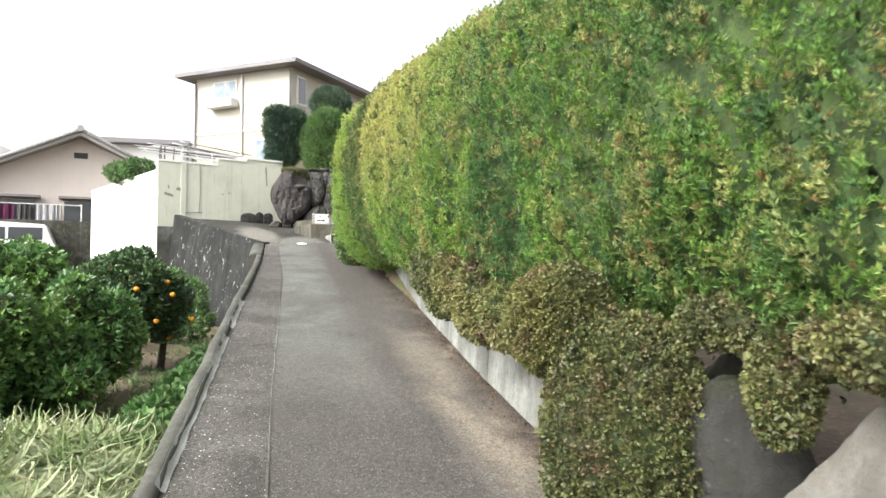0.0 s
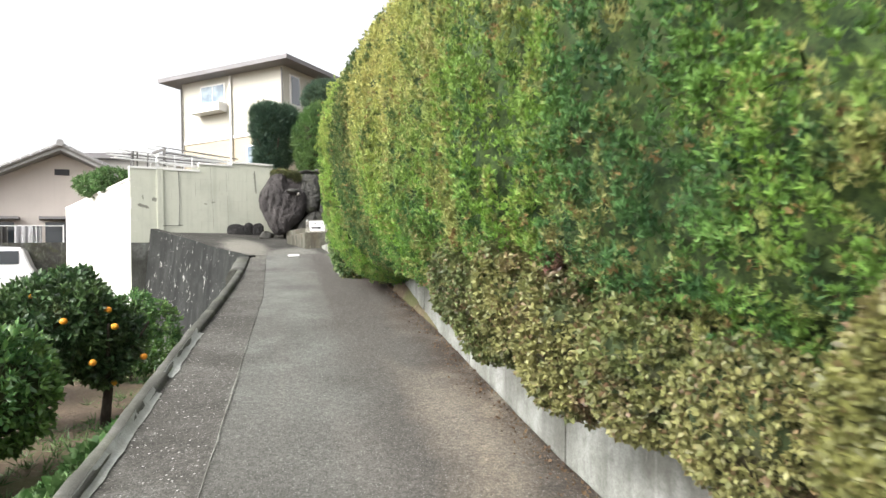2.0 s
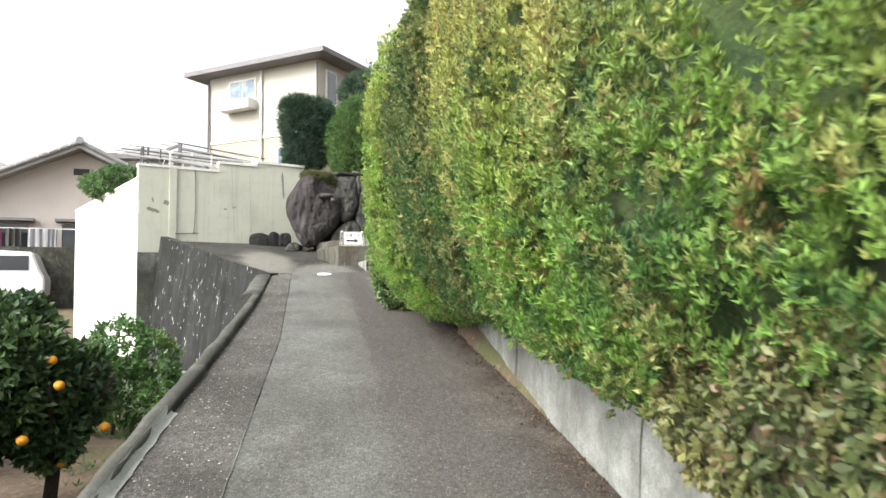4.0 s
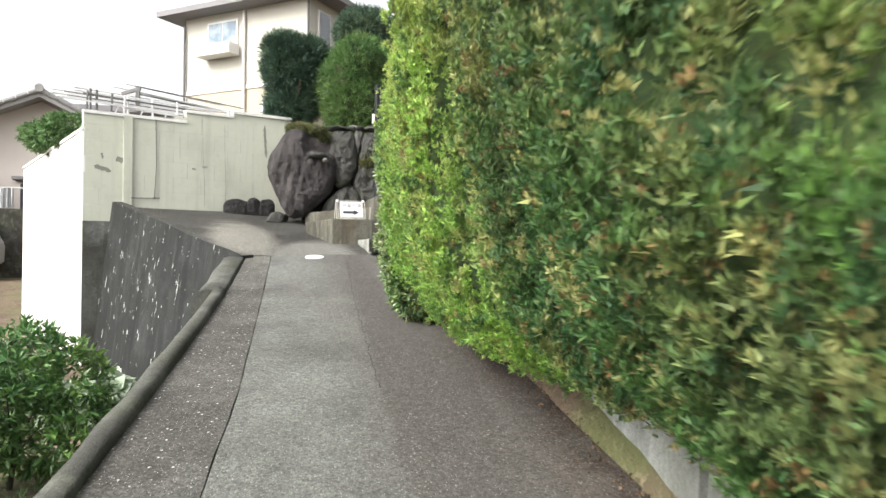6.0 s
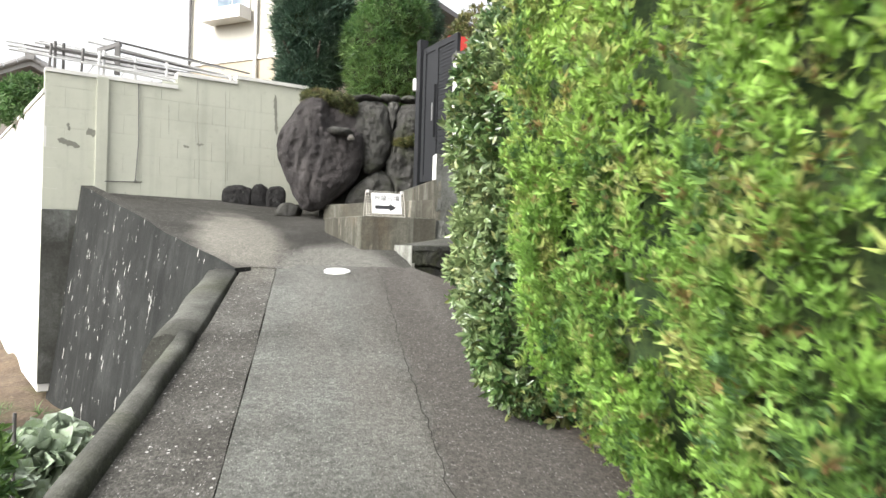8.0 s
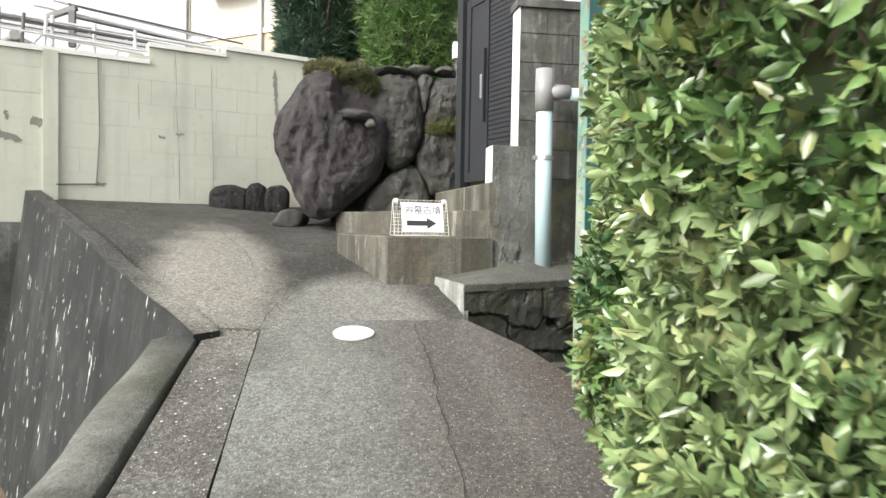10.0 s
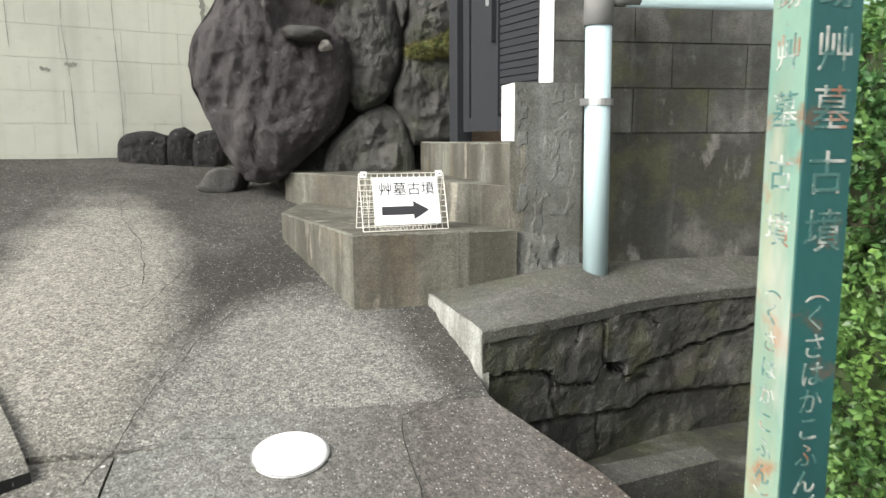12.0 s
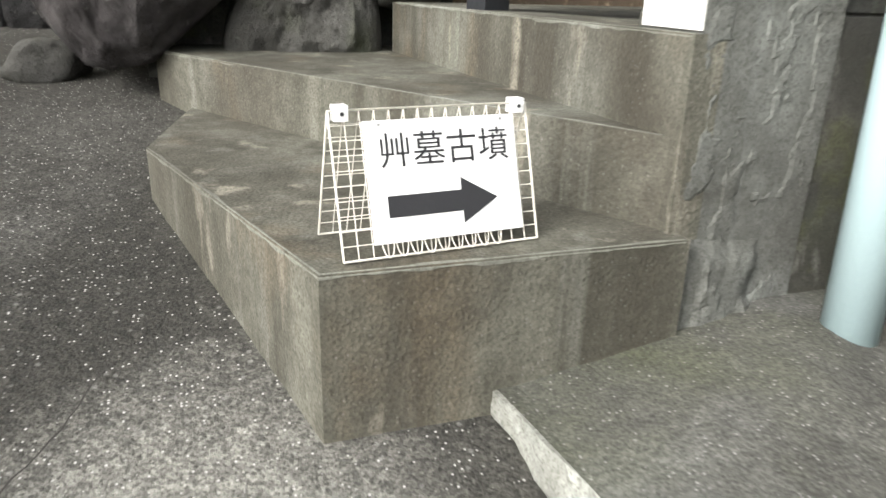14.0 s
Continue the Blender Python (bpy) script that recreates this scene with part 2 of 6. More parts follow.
CAP_WHITE = paint("white_plastic_cap", (0.86, 0.86, 0.84), (0.7, 0.69, 0.66), 0.45, 0.08)
RED_PAINT = paint("red_paint", (0.42, 0.03, 0.02), (0.2, 0.03, 0.02), 0.5, 0.3)
CLOTH_PLUM = paint("plum_cloth", (0.16, 0.04, 0.10), (0.1, 0.03, 0.06), 0.9, 0.3)
CLOTH_WHITE = paint("white_cloth", (0.7, 0.7, 0.72), (0.55, 0.55, 0.58), 0.9, 0.2)
CAR_WHITE = paint("white_car_paint", (0.8, 0.81, 0.82), (0.7, 0.7, 0.7), 0.2, 0.05)
RUBBER = paint("tyre_rubber", (0.02, 0.02, 0.02), (0.05, 0.045, 0.04), 0.8, 0.3)
DARK_GLASS = Mat("dark_glass", 0.06, spec=0.9).base((0.03, 0.035, 0.04)).done()
PALE_GLASS = Mat("curtained_glass", 0.12, spec=0.5).base((0.09, 0.13, 0.17)).spots((0.22, 0.27, 0.30), 3, 0.4, 0.6, 0.8).done()

gp = Mat("green_post_paint", 0.5).base((0.014, 0.07, 0.066))
gp.spots((0.008, 0.04, 0.042), 4, 0.45, 0.7, 0.7, stretch=(1, 1, 0.4))
gp.spots((0.16, 0.055, 0.022), 7, 0.60, 0.70, 0.9, seed=6.0, detail=6)
POST_GREEN = gp.bump(gp.noise(45, 4), 0.001).done()
fp = Mat("faded_post_paint", 0.7).base((0.13, 0.215, 0.165))
fp.spots((0.05, 0.14, 0.12), 5, 0.48, 0.68, 0.8, stretch=(1, 1, 0.5))
fp.spots((0.17, 0.065, 0.03), 9, 0.56, 0.66, 0.9, seed=6.0, detail=6)
fp.spots((0.30, 0.295, 0.25), 6, 0.55, 0.68, 0.7, seed=2.0, stretch=(1, 1, 0.3))
fp.spots((0.30, 0.22, 0.11), 5, 0.52, 0.66, 0.4, seed=9.0, stretch=(1, 1, 0.15), detail=6)
POST_FADED = fp.bump(fp.noise(45, 4), 0.001).done()
lt = Mat("worn_letter_paint", 0.7).base((0.30, 0.31, 0.28))
lt.spots((0.03, 0.10, 0.09), 22, 0.42, 0.54, 0.95, detail=5).spots((0.20, 0.09, 0.05), 14, 0.56, 0.66, 0.9, seed=4.0)
LETTER = lt.done()


def rock(name, base, dark, light, moss=0.0):
    base, dark, light = ([a * b * 0.55 for a, b in zip(c, (0.97, 1.0, 1.02))] for c in (base, dark, light))
    m = Mat(name, 0.85, spec=0.3).base(base)
    m.spots(dark, 2.2, 0.42, 0.66, 0.8, detail=8)
    m.spots(light, 5.5, 0.54, 0.72, 0.6, detail=8, seed=3.0)
    m.spots(light, 4.0, 0.52, 0.68, 0.6, detail=7, seed=8.0, stretch=(1, 1, 0.22))
    m.spots((0.22, 0.22, 0.2), 24, 0.64, 0.74, 0.5, detail=4, seed=13.0)
    if moss:
        m.spots((0.05, 0.065, 0.015), 2.5, 0.5, 0.66, moss, detail=7, seed=21.0)
    m.vary(m.one(), 0.18)
    m.bump(m.noise(5, 10, rough=0.72), 0.13)
    m.bump(m.noise(55, 6, rough=0.7), 0.008)
    return m.done()


DARK_STONE = rock("dark_edging_stone", (0.035, 0.032, 0.031), (0.018, 0.017, 0.016), (0.07, 0.066, 0.062))
BOULDER = rock("dark_boulder", (0.10, 0.086, 0.083), (0.040, 0.035, 0.035), (0.20, 0.178, 0.168))
FIELDSTONE = rock("mossy_fieldstone", (0.15, 0.142, 0.125), (0.065, 0.061, 0.055), (0.25, 0.24, 0.215), 0.45)
PALE_ROCK = rock("pale_rock", (0.46, 0.42, 0.36), (0.22, 0.19, 0.16), (0.75, 0.71, 0.64), 0.15)


def leafy(name, base, deep, bright, dry, dry_amount, glossy=0.5, trans=0.3, scale=0.8):
    base, deep, bright, dry = ([a * b * 0.66 for a, b in zip(c, (0.92, 1.0, 1.12))] for c in (base, deep, bright, dry))
    m = Mat(name, glossy, spec=0.4).base(base)
    m.spots(deep, scale * 1.6, 0.45, 0.62, 0.8, detail=5)
    m.spots(bright, scale, 0.44, 0.62, 0.75, detail=5, seed=4.0)
    m.spots(deep, scale * 7, 0.5, 0.64, 0.7, detail=3, seed=14.0)
    m.spots(bright, scale * 9, 0.52, 0.66, 0.6, detail=3, seed=15.0)
    if dry_amount:
        m.spots(dry, scale * 2.6, 0.56, 0.72, dry_amount, detail=6, seed=11.0)
        m.mix(dry, m.times(m.ramp(m.island(), 0.86, 0.95), dry_amount * 0.7))
    m.vary(m.island(), 0.42)
    return m.done(trans)


hl = Mat("conifer_spray", 0.62, spec=0.35).base((0.135, 0.262, 0.055))
hl.spots((0.055, 0.135, 0.046), 0.9, 0.47, 0.60, 0.85, detail=6, stretch=(1, 1, 0.8), seed=2.0)
hl.spots((0.180, 0.330, 0.046), 1.5, 0.48, 0.60, 0.8, detail=6, stretch=(1, 1, 0.7), seed=4.0)
hl.spots((0.340, 0.290, 0.115), 2.4, 0.53, 0.64, 0.55, detail=7, stretch=(1, 1, 0.6), seed=11.0)
# crown yellowed by height: sunlight on the hedge top put into the colour
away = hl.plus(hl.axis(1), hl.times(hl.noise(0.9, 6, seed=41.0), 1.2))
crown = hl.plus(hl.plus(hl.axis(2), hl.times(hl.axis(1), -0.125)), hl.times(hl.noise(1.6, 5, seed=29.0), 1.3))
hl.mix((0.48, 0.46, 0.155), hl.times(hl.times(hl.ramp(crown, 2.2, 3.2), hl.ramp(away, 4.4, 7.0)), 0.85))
# darker stretch in the middle, then a darker near end
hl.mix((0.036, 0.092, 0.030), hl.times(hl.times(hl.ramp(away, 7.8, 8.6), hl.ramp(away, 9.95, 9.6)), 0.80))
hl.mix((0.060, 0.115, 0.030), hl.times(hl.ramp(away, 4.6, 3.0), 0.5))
# brighter green far end; the trees' shaded feet put in by height
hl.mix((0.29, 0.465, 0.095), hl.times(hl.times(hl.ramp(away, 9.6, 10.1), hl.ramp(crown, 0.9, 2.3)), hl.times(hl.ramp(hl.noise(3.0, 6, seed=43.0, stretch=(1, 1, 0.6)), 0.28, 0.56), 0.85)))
hl.spots((0.030, 0.085, 0.034), 9, 0.51, 0.62, 0.8, detail=3, stretch=(1, 1, 0.55), seed=14.0)
hl.spots((0.42, 0.39, 0.155), 10, 0.54, 0.65, 0.65, detail=3, stretch=(1, 1, 0.55), seed=15.0)
hl.spots((0.23, 0.13, 0.06), 14, 0.60, 0.67, 0.8, detail=3, seed=19.0)
hl.vary(hl.island(), 0.38)
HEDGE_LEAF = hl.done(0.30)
# dark green for the hedge hull: shade between sprays put into the colour
HEDGE_DEEP = leafy("hedge_gap_shade", (0.055, 0.095, 0.026), (0.020, 0.042, 0.014), (0.13, 0.18, 0.045), (0.08, 0.055, 0.03), 0.7, 0.9, 0.0, 9.0)
CAMELLIA = leafy("glossy_leaf", (0.16, 0.255, 0.07), (0.055, 0.12, 0.04), (0.46, 0.53, 0.22), (0.40, 0.20, 0.06), 0.35, 0.24, 0.2, 1.6)
CAMELLIA.node_tree.nodes["Principled BSDF"].inputs["Specular IOR Level"].default_value = 0.6
SHRUB_LEAF = leafy("small_shrub_leaf", (0.145, 0.16, 0.046), (0.075, 0.09, 0.032), (0.28, 0.265, 0.08), (0.16, 0.075, 0.052), 0.9, 0.5, 0.2, 1.7)
BALL_LEAF = leafy("ball_shrub_leaf", (0.18, 0.19, 0.05), (0.105, 0.115, 0.04), (0.31, 0.285, 0.08), (0.155, 0.075, 0.05), 0.9, 0.5, 0.25, 1.8)
DRY_SHRUB = leafy("browning_shrub_leaf", (0.19, 0.21, 0.06), (0.10, 0.13, 0.045), (0.40, 0.35, 0.12), (0.155, 0.062, 0.045), 1.0, 0.5, 0.2, 1.3)
CITRUS_LEAF = leafy("citrus_leaf", (0.135, 0.27, 0.075), (0.06, 0.15, 0.045), (0.29, 0.45, 0.10), (0.38, 0.38, 0.08), 0.2, 0.33, 0.3, 1.3)
# darker version of the citrus leaf
CITRUS_DARK = leafy("dark_citrus_leaf", (0.075, 0.14, 0.05), (0.035, 0.08, 0.03), (0.15, 0.23, 0.065), (0.16, 0.12, 0.05), 0.3, 0.4, 0.15, 1.4)
CYPRESS_LEAF = leafy("dark_conifer", (0.065, 0.12, 0.065), (0.035, 0.075, 0.045), (0.11, 0.17, 0.085), (0.07, 0.06, 0.03), 0.2, 0.6, 0.15)
TREE_LEAF = leafy("garden_tree_leaf", (0.15, 0.28, 0.06), (0.065, 0.15, 0.04), (0.22, 0.33, 0.09), (0.2, 0.15, 0.05), 0.2, 0.5, 0.3)
GREENS = leafy("vegetable_leaf", (0.12, 0.24, 0.06), (0.06, 0.15, 0.035), (0.24, 0.36, 0.12), (0.4, 0.38, 0.2), 0.3, 0.5, 0.3, 2.0)
PALE_GREENS = leafy("pale_cabbage_leaf", (0.50, 0.56, 0.36), (0.35, 0.43, 0.22), (0.66, 0.70, 0.52), (0.6, 0.58, 0.4), 0.2, 0.5, 0.3, 2.0)
STRAW = leafy("cut_grass", (0.36, 0.40, 0.15), (0.16, 0.26, 0.07), (0.62, 0.60, 0.36), (0.40, 0.30, 0.17), 0.6, 0.8, 0.2, 2.0)
BARK = rock("bark", (0.10, 0.075, 0.055), (0.05, 0.036, 0.026), (0.16, 0.125, 0.095))
# near-black filling for shrubs, stands in for the shade among the leaves
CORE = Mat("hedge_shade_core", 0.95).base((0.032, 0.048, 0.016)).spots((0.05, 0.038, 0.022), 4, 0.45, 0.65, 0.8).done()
ORANGE = Mat("orange_peel", 0.45).base((0.60, 0.22, 0.015)).spots((0.6, 0.36, 0.03), 8, 0.4, 0.6, 0.5).done()
sl = Mat("garden_soil", 0.95).base((0.13, 0.095, 0.062))
sl.spots((0.07, 0.05, 0.035), 2.5, 0.4, 0.65, 0.8).spots((0.10, 0.12, 0.04), 0.9, 0.5, 0.68, 0.7, seed=5.0).spots((0.25, 0.2, 0.13), 20, 0.56, 0.72, 0.6, seed=8.0)
SOIL = sl.bump(sl.noise(14, 8), 0.03).done()

BAG = paint("grey_plastic", (0.22, 0.24, 0.28), (0.06, 0.06, 0.07), 0.25, 0.6)
BAG_AT = (-1.05, 6.6)

# ---- helpers for building ----
R = np.random.RandomState(7)


def finish(name, me, mat, parent=None, label="", smooth=False):
    ob = new(name, me)
    if mat:
        me.materials.append(mat)
    if smooth:
        me.polygons.foreach_set("use_smooth", [len(q.vertices) <= 4 for q in me.polygons])
    if parent:
        ob.parent = parent
    if label:
        ob["label"] = label
    return ob


def part(name, bm, mat, parent=None, label="", smooth=False, bevel=0.0):
    if bevel:
        bmesh.ops.bevel(bm, geom=[e for e in bm.edges if e.is_manifold and e.calc_face_angle(0) > 0.5], offset=bevel, segments=2, affect='EDGES', clamp_overlap=True)
    me = bpy.data.meshes.new(name)
    bm.normal_update()
    bm.to_mesh(me)
    bm.free()
    return finish(name, me, mat, parent, label, smooth)


def thing(name, at, label, category, group="", kind=""):
    ob = new(name)
    ob.empty_display_size = 0.1
    ob.location = at
    return tagged(ob, label, category, group, kind)


def keep(ob, parent):
    """Parent ob without moving it; things stand at their base."""
    ob.parent = parent
    ob.matrix_parent_inverse = Matrix.Translation(parent.location).inverted()
    return ob


def piece(name, bm, mat, parent, label="", smooth=False, bevel=0.0):
    return keep(part(name, bm, mat, None, label, smooth, bevel), parent)


def box_bm(x0, x1, y0, y1, z0, z1, bm=None, m=None):
    bm = bm or bmesh.new()
    v = [Vector((x, y, z)) for z in (z0, z1) for x, y in ((x0, y0), (x1, y0), (x1, y1), (x0, y1))]
    vs = [bm.verts.new(m @ p if m else p) for p in v]
    for f in ((3, 2, 1, 0), (4, 5, 6, 7), (0, 1, 5, 4), (1, 2, 6, 5), (2, 3, 7, 6), (3, 0, 4, 7)):
        bm.faces.new([vs[i] for i in f])
    return bm


def prism_bm(poly, z0, z1, bm=None):
    """A standing block over a plan polygon; z0, z1 numbers or functions of x, y."""
    bm = bm or bmesh.new()
    f0 = z0 if callable(z0) else (lambda x, y: z0)
    f1 = z1 if callable(z1) else (lambda x, y: z1)
    area = sum(a[0] * b[1] - b[0] * a[1] for a, b in zip(poly, poly[1:] + poly[:1]))
    if area < 0:
        poly = poly[::-1]
    lo = [bm.verts.new((x, y, f0(x, y))) for x, y in poly]
    hi = [bm.verts.new((x, y, f1(x, y))) for x, y in poly]
    bm.faces.new(lo[::-1])
    bm.faces.new(hi)
    for i in range(len(poly)):
        j = (i + 1) % len(poly)
        bm.faces.new((lo[i], lo[j], hi[j], hi[i]))
    return bm


def tube_bm(p, q, r, seg=10, bm=None, r2=None):
    bm = bm or bmesh.new()
    p, q = Vector(p), Vector(q)
    d = (q - p).normalized()
    u = d.orthogonal().normalized()
    w = d.cross(u)
    rings = []
    for c, rr in ((p, r), (q, r if r2 is None else r2)):
        rings.append([bm.verts.new(c + rr * (math.cos(a) * u + math.sin(a) * w)) for a in (2 * math.pi * i / seg for i in range(seg))])
    for i in range(seg):
        j = (i + 1) % seg
        bm.faces.new((rings[0][i], rings[0][j], rings[1][j], rings[1][i]))
    bm.faces.new(rings[0][::-1])
    bm.faces.new(rings[1])
    return bm


def smooth_noise(p, s, k=3):
    return noise.fractal(Vector(p) * s, 0.9, 2.0, k)


def stone_bm(centre, radii, seed, rough=0.25, sub=3, flat=0.0, turn=0.0, low=0.62):
    """A weathered stone: a ball cut by random planes and roughened."""
    bm = bmesh.new()
    bmesh.ops.create_icosphere(bm, subdivisions=sub, radius=1.0)
    rng = random.Random(seed)
    cuts = []
    for _ in range(16):
        n = Vector((rng.gauss(0, 1), rng.gauss(0, 1), rng.gauss(0, 1))).normalized()
        cuts.append((n, rng.uniform(low, 0.92)))
    off = Vector((seed * 3.1, seed * 1.7, seed * 2.3))
    rot = Matrix.Rotation(turn, 3, 'Z')
    for v in bm.verts:
        c = v.co.copy()
        for n, d in cuts:
            over = c.dot(n) - d
            if over > 0:
                c -= n * over * 0.94
        c *= 1 + rough * 0.5 * smooth_noise(c + off, 1.3, 3) + rough * 0.2 * smooth_noise(c + off, 4.5, 5)
        if flat and c.z < -flat:
            c.z = -flat
        v.co = Vector(centre) + rot @ Vector((c.x * radii[0], c.y * radii[1], c.z * radii[2]))
    return bm


def fast_mesh(name, verts, faces):
    """A mesh from numpy arrays; all faces have the same number of corners."""
    me = bpy.data.meshes.new(name)
    k = faces.shape[1]
    me.vertices.add(len(verts))
    me.vertices.foreach_set("co", verts.astype(np.float32).ravel())
    me.loops.add(faces.size)
    me.loops.foreach_set("vertex_index", faces.astype(np.int32).ravel())
    me.polygons.add(len(faces))
    me.polygons.foreach_set("loop_start", np.arange(0, faces.size, k, dtype=np.int32))
    me.update(calc_edges=True)
    me.validate()
    return me


def unit(v):
    return v / np.maximum(np.linalg.norm(v, axis=-1, keepdims=True), 1e-9)


def blades(count, width, spread, rng):
    """A spray: thin pointed blades that fan out from one base along +x."""
    vs, fs = [], []
    for i in range(count):
        a = (i / max(count - 1, 1) - 0.5) * 2 * spread + rng.uniform(-0.2, 0.2)
        b = rng.uniform(-0.6, 0.6)
        d = np.array([math.cos(a) * math.cos(b), math.sin(a), math.sin(b)])
        s = unit(np.cross(d, [rng.uniform(-1, 1), rng.uniform(-1, 1), rng.uniform(-1, 1)]))
        ln = rng.uniform(0.6, 1.0)
        o = d * rng.uniform(0, 0.25)
        n = len(vs)
        vs += [o + s * width, o + d * ln, o - s * width]
        fs += [(n, n + 1, n + 2)]
    return np.array(vs), np.array(fs)


def leaf_cluster(count, width, rng, droop=0.0, simple=False):
    """A twig end with folded pointed leaves round it."""
    vs, fs = [], []
    for i in range(count):
        a = 2.4 * i + rng.uniform(-0.3, 0.3)
        t = rng.uniform(0.35, 1.2)
        d = unit(np.array([math.cos(t), math.sin(t) * math.cos(a), math.sin(t) * math.sin(a) - droop]))
        s = unit(np.cross(d, np.array([rng.uniform(-1, 1), rng.uniform(-1, 1), rng.uniform(-1, 1)])))
        up = np.cross(s, d) * width * 0.45
        o = np.array([0.25 * i / count, 0, 0])
        n = len(vs)
        if simple:
            vs += [o, o + d * 0.55 + s * width + up, o + d, o + d * 0.55 - s * width + up]
            fs += [(n, n + 1, n + 2), (n, n + 2, n + 3)]
            continue
        vs += [o, o + d * 0.35 + s * width + up, o + d * 0.72 + s * width * 0.72 + up, o + d, o + d * 0.72 - s * width * 0.72 + up, o + d * 0.35 - s * width + up, o + d * 0.5]
        fs += [(n, n + 1, n + 6), (n + 1, n + 2, n + 6), (n + 2, n + 3, n + 6), (n + 3, n + 4, n + 6), (n + 4, n + 5, n + 6), (n + 5, n, n + 6)]
    return np.array(vs), np.array(fs)


def scatter(name, pts, nrm, kinds, size, rng, lift=0.4, wild=0.6, jitter=0.35):
    """Sprays or leaf clusters set on points, turned outwards and upwards."""
    allv, allf, base = [], [], 0
    pick = rng.randint(0, len(kinds), len(pts))
    for k, (tv, tf) in enumerate(kinds):
        p, n = pts[pick == k], nrm[pick == k]
        m = len(p)
        if not m:
            continue
        d = unit(n + np.array([0, 0, lift]) + rng.normal(0, wild, (m, 3)))
        s = unit(np.cross(d, rng.normal(0, 1, (m, 3))))
        w = np.cross(d, s)
        sz = size * (1 + rng.uniform(-jitter, jitter, m))
        v = p[:, None, :] + sz[:, None, None] * (tv[None, :, 0:1] * d[:, None, :] + tv[None, :, 1:2] * s[:, None, :] + tv[None, :, 2:3] * w[:, None, :])
        f = tf[None] + (np.arange(m) * len(tv))[:, None, None] + base
        allv.append(v.reshape(-1, 3))
        allf.append(f.reshape(-1, 3))
        base += m * len(tv)
    return fast_mesh(name, np.concatenate(allv), np.concatenate(allf))


RS = np.random.RandomState(3)
FEATHERS = [blades(5, 0.17, 0.62, RS) for _ in range(12)]
FINE = [blades(7, 0.055, 1.0, RS) for _ in range(4)]
LEAVES = [leaf_cluster(5, 0.20, RS) for _ in range(4)]
PLAIN = [leaf_cluster(5, 0.22, RS, 0.0, True) for _ in range(6)]
SMALL = [leaf_cluster(5, 0.28, RS, 0.0, True) for _ in range(6)]
LONG = [leaf_cluster(5, 0.15, RS, 0.35) for _ in range(4)]


def ball_points(centres, radii, count, rng, inner=0.72):
    """Points in the outer shell of a cloud of lobes, with outward normals."""
    c, r = np.array(centres, float), np.array(radii, float)
    if r.ndim == 1:
        r = np.repeat(r[:, None], 3, 1)
    w = (r[:, 0] * r[:, 2]) / (r[:, 0] * r[:, 2]).sum()
    i = rng.choice(len(c), count, p=w)
    d = unit(rng.normal(0, 1, (count, 3)))
    p = c[i] + d * r[i] * rng.uniform(inner, 1.0, (count, 1))
    ok = np.ones(count, bool)
    for cc, rr in zip(c, r):
        ok &= (((p - cc) / (rr * inner * 0.95)) ** 2).sum(1) > 1
    return p[ok], unit(d[ok] / r[i][ok])


# ---- plan: heights and lines ----
ROAD_Y = [-8, -4, 0, 3.1, 6.03, 8.74, 12, 13.57, 15.8, 17, 18.5, 20.5, 24]
ROAD_Z = [-.3, .0, .38, .70, 1.087, 1.486, 1.95, 2.17, 2.55, 2.76, 3.02, 3.34, 3.7]


def rz(y):
    return sum(float(np.interp(y + o, ROAD_Y, ROAD_Z)) for o in (-.5, -.25, 0, .25, .5)) / 5


def line(*pts):
    ys, xs = [p[0] for p in pts], [p[1] for p in pts]
    return lambda y: float(np.interp(y, ys, xs))


kerb_in = line((-8, .40), (-4, .55), (3.9, .83), (8, 1.0), (11.9, 1.21), (14.4, 1.30), (15.8, 1.33))
joint = line((-8, 1.05), (-4, 1.15), (3, 1.35), (5, 1.39), (8.7, 1.52), (11, 1.61), (16.2, 1.62))
slab_r = line((-8, 2.25), (-4, 2.28), (9.7, 2.35), (11, 2.39), (12.5, 2.42), (15, 2.48), (16.1, 2.51))
road_r = line((-8, 2.5), (-4, 2.7), (2.9, 3.06), (3.95, 3.18), (5.2, 3.2), (7, 3.26), (9, 3.32), (11.3, 3.4), (13, 3.4), (14.8, 3.32), (15.2, 3.18), (15.62, 3.05), (16.14, 2.8))


def apron_z(x, y):
    hump = 0.05 * math.exp(-((x - 1.25) / 0.4) ** 2 - ((y - 17.1) / 1.1) ** 2)
    return rz(y) + hump + 0.07 * max(0.0, 1.3 - x) * min(1.0, max(0.0, (y - 15.8) / 2))


def garden_z(x, y):
    z = 0.22 + 0.028 * (y - 2) + 0.06 * smooth_noise((x, y, 0), 0.6)
    back = min(1.0, max(0.0, (y - 26) / 5))
    return z * (1 - back) + 2.0 * back


